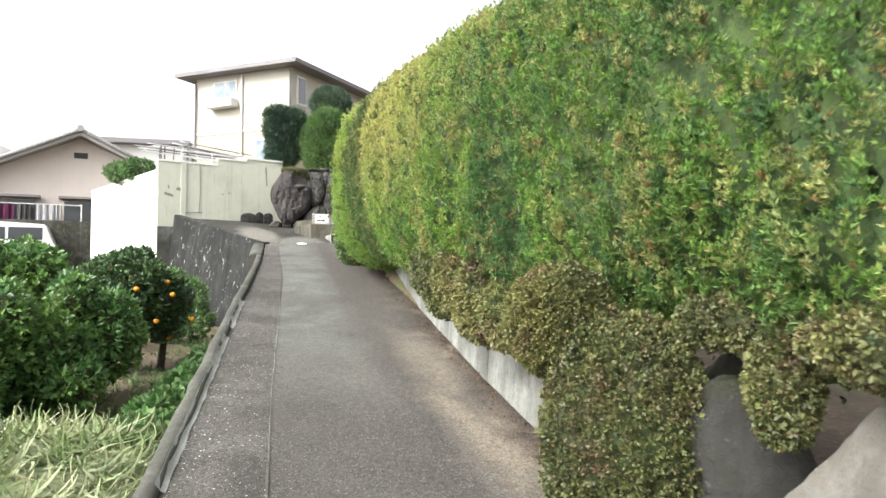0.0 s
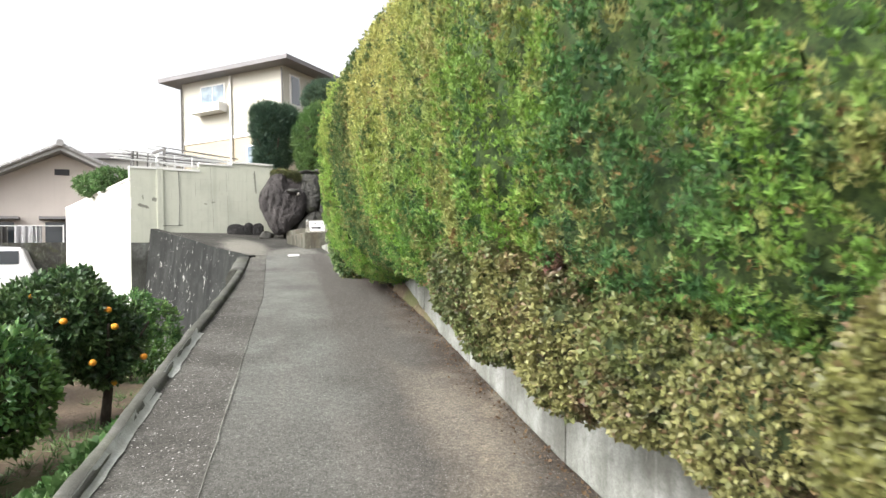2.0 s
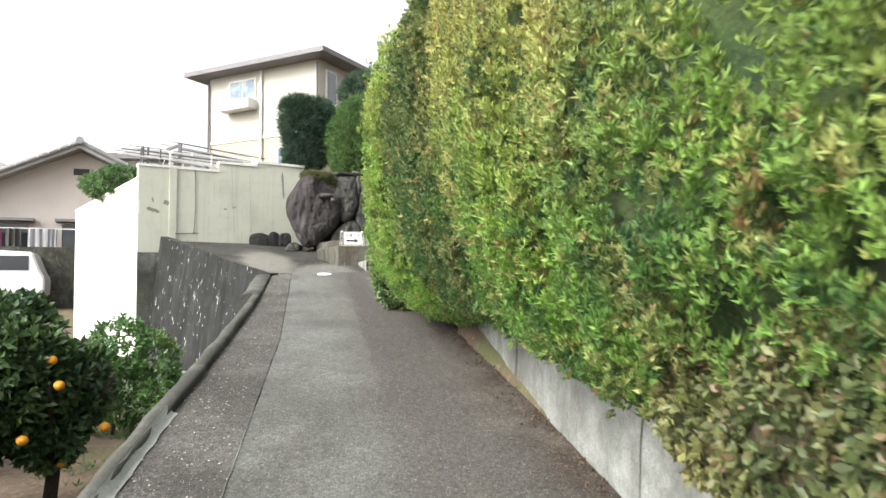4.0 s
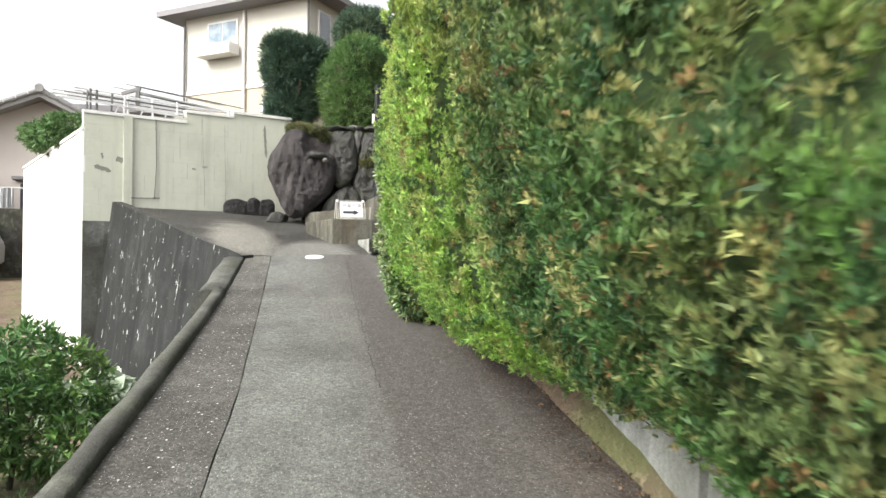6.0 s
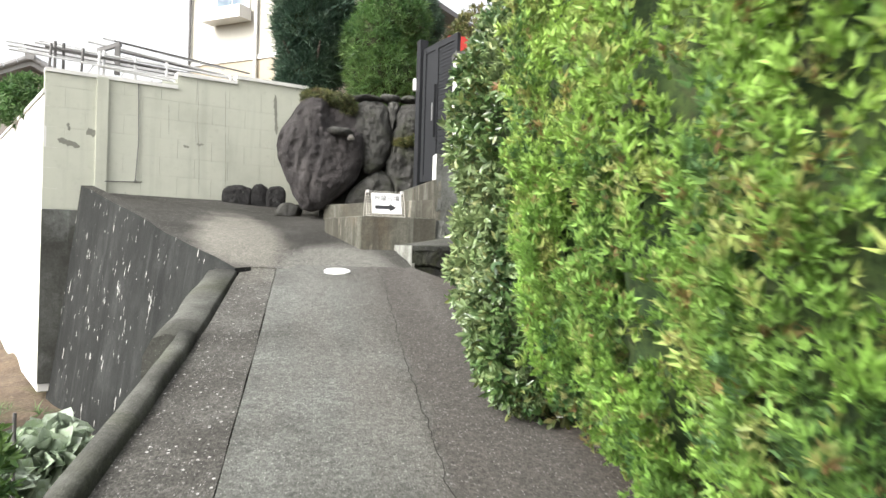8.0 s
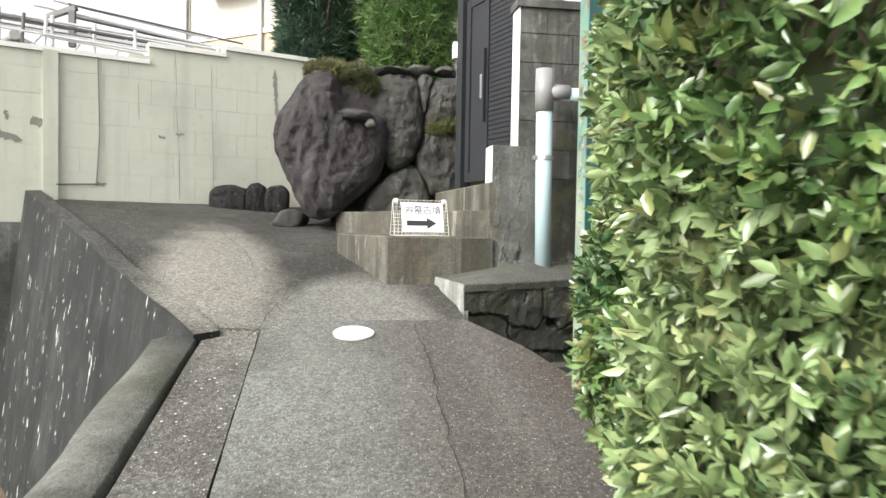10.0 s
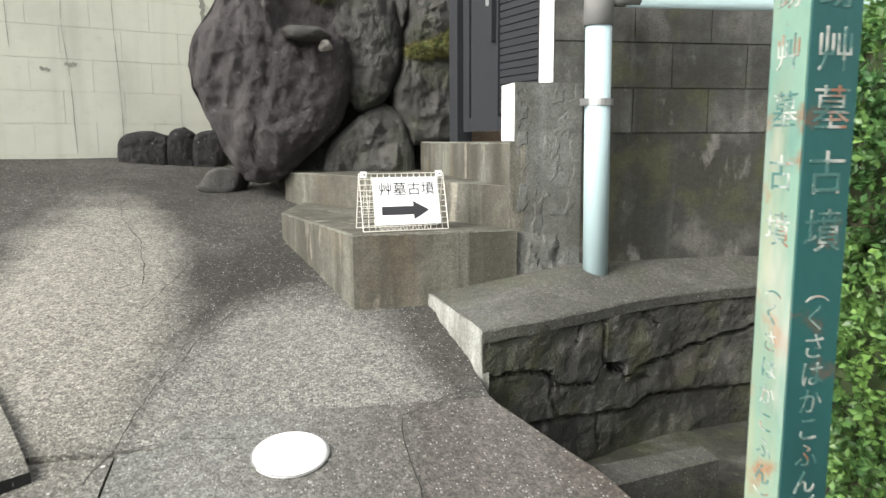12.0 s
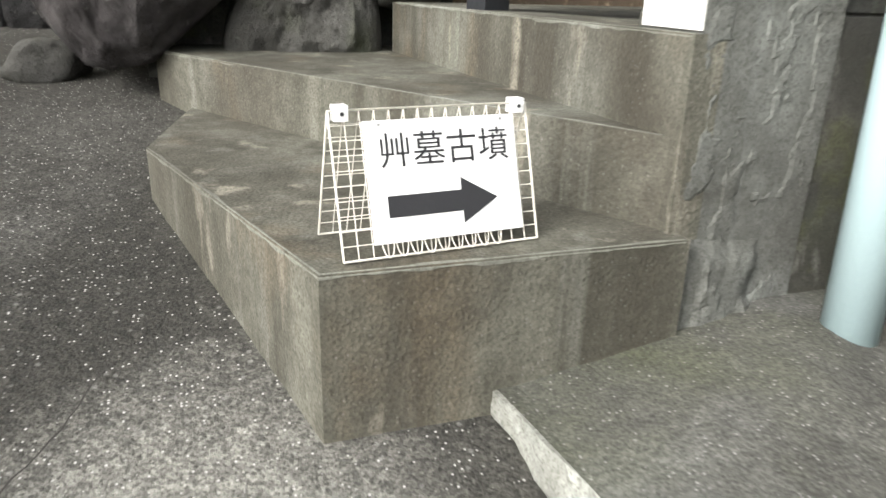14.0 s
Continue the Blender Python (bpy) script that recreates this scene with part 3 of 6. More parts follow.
def strip(name, left, right, y0, y1, mat, label, category="road", n=7, step=0.12, gap=0.003, relief=0.006, zf=None):
    ny = int((y1 - y0) / step) + 1
    bm = bmesh.new()
    rows = []
    for i in range(ny + 1):
        y = y0 + (y1 - y0) * i / ny
        a, b = left(y) + gap + 0.006 * smooth_noise((y, 3, 1), 2.0), right(y) - gap + 0.006 * smooth_noise((y, 5, 1), 2.0)
        row = []
        for j in range(n):
            x = a + (b - a) * j / (n - 1)
            z = (zf(x, y) if zf else rz(y)) + relief * smooth_noise((x, y, 0), 2.2, 4)
            row.append(bm.verts.new((x, y, z)))
        rows.append(row)
    for r0, r1 in zip(rows, rows[1:]):
        for j in range(n - 1):
            bm.faces.new((r0[j], r0[j + 1], r1[j + 1], r1[j]))
    for f in bm.faces:
        f.smooth = True
    rim = [e for e in bm.edges if e.is_boundary]
    ext = bmesh.ops.extrude_edge_only(bm, edges=rim)["geom"]
    for v in ext:
        if isinstance(v, bmesh.types.BMVert):
            v.co.z -= 0.07
    bm.normal_update()
    for f in bm.faces:
        f.smooth = f.normal.z > 0.7
    for e in bm.edges:
        if len(e.link_faces) == 2 and e.link_faces[0].smooth != e.link_faces[1].smooth:
            e.smooth = False
    return tagged(part(name, bm, mat), label, category, kind="structure")


# ---- ground and road ----
def ground_z(x, y):
    g = garden_z(x, y)
    if x < kerb_in(y) + 0.35 and y < 15.6:
        return g
    if y >= 15.6 and x < 1.3 - (y - 15.6) * 0.6 + 0.6 and y < 20.4:
        return g
    if x > road_r(min(y, 16)) + 0.1 and y < 15.0:
        return rz(y) + 0.38
    if x > 2.4 and 14.6 < y < 17.2:
        return 1.95
    if y < 21 and x > -1.5:
        return rz(y) - 0.12
    up = min(1.0, max(0.0, (x + 3) / 3)) * min(1.0, max(0.0, (y - 21) / 2))
    return g * (1 - up) + 3.6 * up


gx = [-600, -300, -150, -80, -45, -28, -20, -15, -12, -10, -8.5] + list(np.arange(-7.5, 6.6, 0.25)) + [7.5, 9, 12, 16, 24, 40, 80, 160, 320, 600]
gy = [-600, -300, -120, -60, -30, -16, -10, -8] + list(np.arange(-7, 24, 0.25)) + [25, 27, 30, 34, 40, 50, 70, 110, 200, 350, 600]
gv = np.array([(x, y, ground_z(x, y)) for y in gy for x in gx])
nx = len(gx)
gf = np.array([(j * nx + i, j * nx + i + 1, (j + 1) * nx + i + 1, (j + 1) * nx + i) for j in range(len(gy) - 1) for i in range(nx - 1)])
tagged(finish("ground", fast_mesh("ground", gv, gf), SOIL, smooth=True), "brown garden soil with thin weeds and litter", "ground", kind="structure")

strip("road_side_strip", kerb_in, joint, -8, 15.9, ROAD_SIDE, "rough pebbly grey-brown concrete road edge", n=6)
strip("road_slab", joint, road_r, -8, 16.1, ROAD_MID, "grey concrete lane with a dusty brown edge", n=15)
apron_l = line((15.75, 1.30), (19.8, -1.12), (20.0, -1.25), (21.2, 1.6))
apron_r = line((15.75, 2.92), (16.14, 2.82), (16.3, 2.82), (17.0, 2.8), (18.3, 2.6), (19.2, 2.5), (21.2, 2.3))
strip("apron", lambda y: apron_l(y), apron_r, 15.92, 21.0, APRON_DARK, "dark old concrete apron in front of the steps", n=16, step=0.1, gap=0.0, relief=0.012, zf=lambda x, y: apron_z(x, y) - 0.004)


def crack(pts, zf, width=0.003, mat=None):
    """A thin dark crack lying along the surface."""
    bm = bmesh.new()
    rows = []
    for (x0, y0), (x1, y1) in zip(pts, pts[1:]):
        n = max(2, int(math.hypot(x1 - x0, y1 - y0) / 0.03))
        for i in range(n):
            x, y = x0 + (x1 - x0) * i / n, y0 + (y1 - y0) * i / n
            d = Vector((x1 - x0, y1 - y0)).normalized()
            o = 0.016 * smooth_noise((x, y, 3), 7.0)
            w = width * (0.5 + 0.9 * abs(smooth_noise((x, y, 8), 9.0)))
            c = Vector((x - d.y * o, y + d.x * o))
            rows.append([bm.verts.new((c.x + k * d.y * w, c.y - k * d.x * w, zf(c.x, c.y) + 0.012)) for k in (-1, 1)])
    for a, b in zip(rows, rows[1:]):
        bm.faces.new((a[0], a[1], b[1], b[0]))
    bmesh.ops.recalc_face_normals(bm, faces=bm.faces)
    return tagged(part("trim", bm, mat or INK_CRACK), "dark crack in the concrete", "crack", kind="structure")


crack([(1.58, 15.75), (1.66, 16.3), (1.82, 16.8), (2.02, 17.25)], apron_z)
crack([(1.45, 17.2), (1.30, 17.9), (1.1, 18.4), (0.95, 18.9)], apron_z, 0.003)
crack([(1.5, 16.9), (1.62, 17.6), (1.75, 18.2)], apron_z, 0.003)
crack([(2.49, 15.98), (2.50, 15.4), (2.47, 14.6), (2.43, 13.4), (2.41, 12.2), (2.38, 11.0)], lambda x, y: rz(y), 0.003)
crack([(2.49, 15.99), (2.64, 16.08), (2.78, 16.16)], apron_z, 0.003)
crack([(0.98, 6.0), (1.2, 6.05), (1.39, 6.03)], lambda x, y: rz(y), 0.003)
crack([(1.62, 15.92), (1.8, 15.95), (2.0, 15.93)], lambda x, y: rz(y), 0.003)

# manhole cap
mh = thing("manhole_cap", (2.135, 15.84, rz(15.84)), "round white plastic drain cap set in the concrete lane", "drain cap")
bm = bmesh.new()
slope = (rz(16.1) - rz(15.6)) / 0.5
prev = None
for r, h in ((0.112, -0.02), (0.112, 0.010), (0.107, 0.014), (0.085, 0.0145), (0.083, 0.013), (0.0, 0.0135)):
    if r:
        ring = [bm.verts.new((2.135 + r * math.cos(a), 15.84 + r * math.sin(a), rz(15.84) + h + slope * r * math.sin(a))) for a in (2 * math.pi * i / 40 for i in range(40))]
        if prev:
            for i in range(40):
                bm.faces.new((prev[i], prev[(i + 1) % 40], ring[(i + 1) % 40], ring[i]))
        prev = ring
bm.faces.new(prev)
piece("cap", bm, CAP_WHITE, mh)
bm = bmesh.new()
ri = [[bm.verts.new((2.135 + r * math.cos(a), 15.84 + r * math.sin(a), rz(15.84) + 0.008 + slope * r * math.sin(a))) for a in (2 * math.pi * i / 40 for i in range(40))] for r in (0.1125, 0.118)]
for i in range(40):
    bm.faces.new((ri[0][i], ri[1][i], ri[1][(i + 1) % 40], ri[0][(i + 1) % 40]))
piece("rim", bm, PVC_GREY, mh, "grey rim")


# ---- kerb and its wall ----
def swept(name, profile, y0, y1, mat, label, step=0.15, wob=0.01, category="kerb"):
    """A profile of (offset from kerb line, height over road or None for the garden) run along the lane."""
    bm = bmesh.new()
    rows = []
    n = int((y1 - y0) / step)
    for i in range(n + 1):
        y = y0 + (y1 - y0) * i / n
        row = []
        for k, (dx, dz) in enumerate(profile):
            x = kerb_in(y) + dx + wob * smooth_noise((k * 0.3, y, 4), 1.8)
            z = garden_z(x, y) - 0.15 if dz is None else rz(y) + dz + wob * smooth_noise((k * 0.2, y, 9), 2.5)
            row.append(bm.verts.new((x, y, z)))
        rows.append(row)
    for a, b in zip(rows, rows[1:]):
        for k in range(len(profile) - 1):
            bm.faces.new((a[k], a[k + 1], b[k + 1], b[k]))
    bm.faces.new(rows[0][::-1])
    bm.faces.new(rows[-1])
    bmesh.ops.recalc_face_normals(bm, faces=bm.faces)
    return tagged(part(name, bm, mat, smooth=True), label, category, kind="structure")


swept("kerb", [(0.0, -0.06), (-0.004, 0.03), (-0.02, 0.05), (-0.06, 0.058), (-0.10, 0.05), (-0.125, 0.01), (-0.13, None)], -8, 13.9, KERB, "dark mossy concrete kerb along the lane", wob=0.014)
swept("kerb_band", [(-0.018, -0.06), (-0.02, 0.012), (-0.03, 0.02), (-0.18, 0.026), (-0.25, 0.0), (-0.30, -0.10), (-0.36, None)], 13.92, 15.76, KERB, "flat concrete band along the lane at the retaining wall", wob=0.014)


def lime(y0, y1, w):
    bm = bmesh.new()
    rows = []
    n = int((y1 - y0) / 0.05)
    for i in range(n + 1):
        y = y0 + (y1 - y0) * i / n
        ww = max(0.004, w * (0.6 + 0.9 * smooth_noise((1, y, 0), 3.0)))
        x = kerb_in(y) - 0.012
        rows.append([bm.verts.new((x + dx, y, rz(y) + dz)) for dx, dz in ((0.030 + ww, 0.006), (0.018, 0.014), (-0.012 - ww * 0.4, 0.058))])
    for a, b in zip(rows, rows[1:]):
        for k in (0, 1):
            bm.faces.new((a[k], a[k + 1], b[k + 1], b[k]))
    bmesh.ops.recalc_face_normals(bm, faces=bm.faces)
    tagged(part("trim", bm, LIME, smooth=True), "whitish lime deposit along the kerb joint", "lime streak", kind="structure")


lime(3.2, 6.9, 0.016)
lime(7.3, 8.9, 0.022)

# pale lime line in the joint between the strip and the slab
bm = bmesh.new()
rows = []
for i in range(300):
    y = -3.0 + i * 0.04
    w_ = 0.0025 + 0.005 * max(0.0, smooth_noise((y, 4, 4), 2.6))
    x = joint(y) + 0.008 * smooth_noise((y, 3, 1), 2.0)
    rows.append([bm.verts.new((x + k * w_, y, rz(y) + 0.011)) for k in (-1, 1)])
for a, b in zip(rows, rows[1:]):
    bm.faces.new((a[0], a[1], b[1], b[0]))
bmesh.ops.recalc_face_normals(bm, faces=bm.faces)
tagged(part("trim", bm, CHIPPED), "pale mortar line in the joint of the lane", "joint line", kind="structure")

# ---- retaining wall of the apron ----
RA, RB = Vector((1.30, 15.74)), Vector((-1.12, 19.80))
bm = bmesh.new()
n = 24
fr, bk, fb, bb = [], [], [], []
nrm2 = Vector((-(RB - RA).y, (RB - RA).x)).normalized()     # towards the garden
if nrm2.x > 0:
    nrm2 = -nrm2
for i in range(n + 1):
    p = RA.lerp(RB, i / n)
    z = apron_z(p.x, p.y) + 0.03 + 0.05 * (i / n) + 0.008 * smooth_noise((p.x, p.y, 1), 2.5)
    q = p - nrm2 * 0.14
    g = p + nrm2 * 0.35
    fr.append(bm.verts.new((p.x, p.y, z)))
    bk.append(bm.verts.new((q.x, q.y, z + 0.01)))
    fb.append(bm.verts.new((g.x, g.y, garden_z(g.x, g.y) - 0.2)))
    bb.append(bm.verts.new((q.x, q.y, z - 0.3)))
for i in range(n):
    bm.faces.new((fr[i], fr[i + 1], bk[i + 1], bk[i]))
    bm.faces.new((fb[i], fb[i + 1], fr[i + 1], fr[i]))
    bm.faces.new((bk[i], bk[i + 1], bb[i + 1], bb[i]))
bm.faces.new((fr[0], bk[0], bb[0], fb[0]))
bm.faces.new((fr[n], fb[n], bb[n], bk[n]))
bmesh.ops.subdivide_edges(bm, edges=[e for e in bm.edges if abs(e.verts[0].co.z - e.verts[1].co.z) > 0.6], cuts=8)
for v in bm.verts:
    v.co += Vector((nrm2.x, nrm2.y, 0)) * 0.012 * smooth_noise(v.co, 1.6)
bmesh.ops.recalc_face_normals(bm, faces=bm.faces)
rt_ = part("wall_retaining", bm, RETAIN, smooth=False)
rt_.data.materials.append(APRON_DARK)
for f in rt_.data.polygons:
    f.material_index = 1 if abs(f.normal.z) > 0.75 else 0
tagged(rt_, "dark water-stained concrete retaining wall of the apron", "retaining wall", kind="structure")

# ---- hedge wall ----
def hedge_wall(y0, y1):
    bm = bmesh.new()
    n = max(2, int((y1 - y0) / 0.12))
    rows = []
    for i in range(n + 1):
        y = y0 + (y1 - y0) * i / n
        h = 0.46
        row = []
        for k, (dx, dz) in enumerate(((0.0, -0.1), (0.012, 0.15), (0.02, 0.3), (0.03, h - 0.015), (0.045, h), (0.2, h + 0.005), (0.215, -0.1))):
            row.append(bm.verts.new((road_r(y) + dx + 0.012 * smooth_noise((k * 0.25, y, 0), 2.0), y, rz(y) + dz + 0.006 * smooth_noise((k, y, 7), 3.0))))
        rows.append(row)
    for a, b in zip(rows, rows[1:]):
        for k in range(6):
            bm.faces.new((a[k], a[k + 1], b[k + 1], b[k]))
    bm.faces.new(rows[0][::-1])
    bm.faces.new(rows[-1])
    bmesh.ops.recalc_face_normals(bm, faces=bm.faces)
    return part("wall_panel", bm, LOWWALL)


hw = thing("wall_hedge", (3.3, 7, rz(7)), "low whitish weathered concrete wall under the hedge", "low wall", kind="structure")
for a, b in ((2.9, 5.1), (5.12, 7.2), (7.22, 9.27), (9.33, 11.6), (11.62, 13.2)):
    keep(hedge_wall(a, b), hw)

# ---- cream block wall ----
CA, CB = Vector((-1.47, 19.53)), Vector((1.80, 20.93))
cu = (CB - CA).normalized()
cn = Vector((cu.y, -cu.x))          # towards the lane
CL = (CB - CA).length
cm = Matrix(((cu.x, -cn.x, 0, CA.x), (cu.y, -cn.y, 0, CA.y), (0, 0, 1, 0), (0, 0, 0, 1)))   # x along, y into the wall
wall_c = thing("wall_cream", (CA.x, CA.y, 1.0), "cream painted concrete block wall with cracks and stains", "block wall", kind="structure")


def cream_top(s):
    return 4.93 if s < 1.62 else (5.12 if s < 2.45 else 5.2)


for s0, s1 in ((0.0, 1.62), (1.62, 2.45), (2.45, CL)):
    piece("wall_core", box_bm(s0, s1, 0.008, 0.16, 0.9, cream_top((s0 + s1) / 2) - 0.05, m=cm), CREAM, wall_c)
    piece("coping", box_bm(s0 - 0.004, s1 + 0.004, -0.02, 0.18, cream_top((s0 + s1) / 2) - 0.05, cream_top((s0 + s1) / 2), m=cm), WHITE_WALL, wall_c, "white capped coping", bevel=0.008)
piece("plinth", box_bm(0.0, CL, -0.012, 0.0, 0.9, 3.13, m=cm), PILLAR, wall_c, "grey concrete plinth")
piece("pilaster", box_bm(0.60, 0.74, -0.03, 0.006, 3.13, 4.90, m=cm), CREAM, wall_c, "painted pilaster", bevel=0.006)
BW, BH = 0.47, 0.262
for row in range(7):
    z0 = 3.135 + row * BH
    s = 0.0 - (0.235 if row % 2 else 0)
    while s < CL:
        a, b = max(s, 0.0), min(s + BW, CL)
        top = min(z0 + BH, cream_top((a + b) / 2) - 0.052)
        if b - a > 0.05 and top - z0 > 0.04:
            piece("block", box_bm(a + 0.0012, b - 0.0012, 0.0 + 0.0015 * R.rand(), 0.009, z0 + 0.0012, top - 0.0012, m=cm), CREAM, wall_c)
        s += BW
bm = bmesh.new()
tube_bm(cm @ Vector((1.11, -0.012, 4.9)), cm @ Vector((1.13, -0.012, 4.1)), 0.007, 6, bm)
tube_bm(cm @ Vector((1.13, -0.012, 4.1)), cm @ Vector((1.10, -0.012, 3.55)), 0.007, 6, bm)
tube_bm(cm @ Vector((1.10, -0.012, 3.55)), cm @ Vector((0.72, -0.03, 3.53)), 0.007, 6, bm)
CABLE = bm


def wall_mark(name, pts, width, mat, label):
    """A crack or a grimy run on the cream wall, along s and z."""
    bm = bmesh.new()
    rows = []
    for (s0, z0), (s1, z1) in zip(pts, pts[1:]):
        n = max(3, int(math.hypot(s1 - s0, z1 - z0) / 0.015))
        d = Vector((s1 - s0, z1 - z0)).normalized()
        for i in range(n + 1):
            t = i / n
            o = min(width, 0.02) * 0.8 * smooth_noise((s0 + t, z0, t * 3), 9.0)
            w_ = width * (0.55 + 0.8 * abs(smooth_noise((s0, z0 + t, 4), 8.0))) * min(1.0, 6 * min(t, 1 - t) + 0.25)
            q = Vector((s0 + (s1 - s0) * t - d.y * o, z0 + (z1 - z0) * t + d.x * o))
            rows.append([bm.verts.new(cm @ Vector((q.x + k * d.y * w_, -0.0025, q.y - k * d.x * w_))) for k in (-1, 1)])
    for a, b in zip(rows, rows[1:]):
        bm.faces.new((a[0], a[1], b[1], b[0]))
    bmesh.ops.recalc_face_normals(bm, faces=bm.faces)
    piece(name, bm, mat, wall_c, label)


for pts in ([(2.29, 4.95), (2.30, 4.38), (2.32, 3.88), (2.32, 3.44)], [(1.89, 5.05), (1.91, 4.67), (1.90, 4.48), (1.94, 4.02), (1.95, 3.40)], [(1.51, 4.67), (1.52, 4.25)], [(0.98, 3.42), (1.0, 3.2)]):
    wall_mark("crack", pts, 0.0035, WALL_STAIN, "thin crack in the paint")
for pts, w_ in (([(0.16, 4.03), (0.42, 3.96)], 0.045), ([(0.49, 4.17), (0.60, 4.14)], 0.06), ([(0.27, 4.25), (0.285, 4.15)], 0.02), ([(3.03, 5.0), (3.07, 4.4)], 0.03), ([(1.72, 4.1), (1.80, 4.09)], 0.02), ([(1.9, 4.14), (2.0, 4.15)], 0.02), ([(1.08, 3.55), (1.2, 3.55)], 0.02)):
    wall_mark("grime", pts, w_, WALL_STAIN, "dark grimy stain")
bm = CABLE
tagged(part("cable", bm, RAIL_DARK), "thin dark cable clipped down the cream wall", "cable")
WA, WB = Vector((-1.47, 19.53)), Vector((-4.4, 25.6))
wu = (WB - WA).normalized()
wm = Matrix(((wu.x, wu.y, 0, WA.x), (wu.y, -wu.x, 0, WA.y), (0, 0, 1, 0), (0, 0, 0, 1)))
side = thing("wall_side", (WA.x, WA.y, 0.9), "bright white painted side wall above the garden", "wall", kind="structure")
piece("wall_core", box_bm(0.0, (WB - WA).length, 0.004, 0.16, 0.8, 4.60, m=wm), WHITE_WALL, side)
piece("coping", box_bm(0.0, (WB - WA).length, -0.02, 0.18, 4.6, 4.65, m=wm), WHITE_WALL, side)
part("wall_terrace", prism_bm([(-1.4, 19.8), (1.7, 21.1), (3.2, 19.4), (9, 19.4), (9, 27), (-4.3, 25.7)], 0.5, 4.62), SOIL)
tagged(bpy.data.objects["wall_terrace"], "raised earth terrace behind the walls", "terrace", kind="structure")

# rails and tubes stored on the wall
def rail_at(s, back, z):
    return cm @ Vector((s, back, z))


pergola = thing("tube_rack", tuple(rail_at(0.8, 0.3, 4.93)), "white aluminium tubes and frames laid over the wall top", "tube rack")
for k, (b0, z0, b1, z1, s0, s1) in enumerate(((0.15, 5.22, 0.15, 5.12, 0.0, 2.6), (0.35, 5.30, 0.3, 5.2, -0.1, 2.9), (0.6, 5.36, 0.55, 5.26, 0.0, 3.3), (0.85, 5.42, 0.8, 5.32, 0.1, 3.1), (0.1, 5.06, 0.1, 5.0, 0.6, 1.58), (1.1, 5.5, 1.1, 5.4, 0.0, 2.9))):
    piece("tube", tube_bm(rail_at(s0, b0, z0), rail_at(s1, b1, z1), 0.017, 8), ALU_WHITE if k % 3 else RAIL_DARK, pergola)
for k in range(7):
    piece("tube", tube_bm(rail_at(-0.4 + 0.1 * (k % 3), 0.06 + 0.13 * k, 5.10 + 0.045 * k), rail_at(1.75 + 0.11 * k, 0.05 + 0.13 * k, 5.02 + 0.045 * k), 0.013 + 0.004 * (k % 2), 8), RAIL_DARK if k in (2, 5) else ALU_WHITE, pergola)
for s in (0.05, 0.42, 0.62, 1.72, 1.8):
    piece("post", tube_bm(rail_at(s, 0.09, 4.92), rail_at(s + 0.02, 0.1, 5.26 if s < 1 else 5.12), 0.018, 8), RAIL_DARK if s != 0.62 else ALU_WHITE, pergola)
for s in (0.12, 0.22, 0.7, 1.1, 1.5, 2.4):
    piece("post", tube_bm(rail_at(s, 0.15 + 0.2 * (s % 0.3), 4.6), rail_at(s, 0.15 + 0.2 * (s % 0.3), 5.32 - 0.04 * s), 0.02, 8), RAIL_DARK if s < 0.5 else ALU_WHITE, pergola)
for s in (0.5, 0.9, 1.3):
    piece("brace", tube_bm(rail_at(s, 0.2, 4.95), rail_at(s + 0.25, 0.8, 5.36), 0.012, 6), ALU_WHITE, pergola)

for a, b, r, mt in (
    ((-1.02, 20.35, 5.56), (0.56, 20.95, 5.38), 0.016, ALU_WHITE),
    ((-1.22, 20.35, 5.5), (0.54, 20.95, 5.29), 0.018, ALU_WHITE),
    ((-0.82, 20.35, 5.39), (0.26, 20.95, 5.32), 0.014, RAIL_DARK),
    ((-1.45, 20.35, 5.35), (0.07, 20.95, 5.19), 0.02, ALU_WHITE),
    ((-1.56, 20.35, 5.3), (-0.32, 20.95, 5.21), 0.016, RAIL_DARK),
    ((-0.87, 20.35, 5.53), (0.92, 20.95, 5.34), 0.012, RAIL_DARK),
):
    piece("tube", tube_bm(a, b, r, 8), mt, pergola)
piece("bracket", tube_bm((-0.81, 20.3, 5.45), (-0.81, 20.3, 5.05), 0.045, 4), RAIL_DARK, pergola, "dark timber bracket")
piece("bracket", tube_bm((-1.09, 20.4, 5.39), (-0.77, 20.3, 5.48), 0.04, 4), RAIL_DARK, pergola, "dark timber bracket")

# ---- steps ----
s1 = thing("step_1", (2.4, 16.93, 2.75), "low concrete step with stained sides", "step", "steps to the gate", "structure")
piece("step_block", prism_bm([(2.403, 16.93), (3.17, 16.945), (3.17, 17.3), (2.2, 18.9), (2.058, 18.04)], 2.55, 3.09), STEP, s1, bevel=0.008)
s2 = thing("step_2", (2.07, 19.0, 3.05), "wedge-shaped concrete step with a rounded end", "step", "steps to the gate", "structure")
piece("step_block", prism_bm([(2.055, 19.0), (2.09, 18.93), (3.162, 16.99), (3.162, 19.3), (2.15, 19.3)], 2.8, 3.288), STEP, s2, bevel=0.010)
s3 = thing("step_3", (3.15, 17.0, 3.3), "pale worn concrete landing in front of the gate", "step", "steps to the gate", "structure")
piece("step_block", prism_bm([(3.145, 16.99), (3.03, 18.95), (4.6, 19.0), (4.6, 17.1)], 2.9, 3.494), STEP, s3, bevel=0.008)

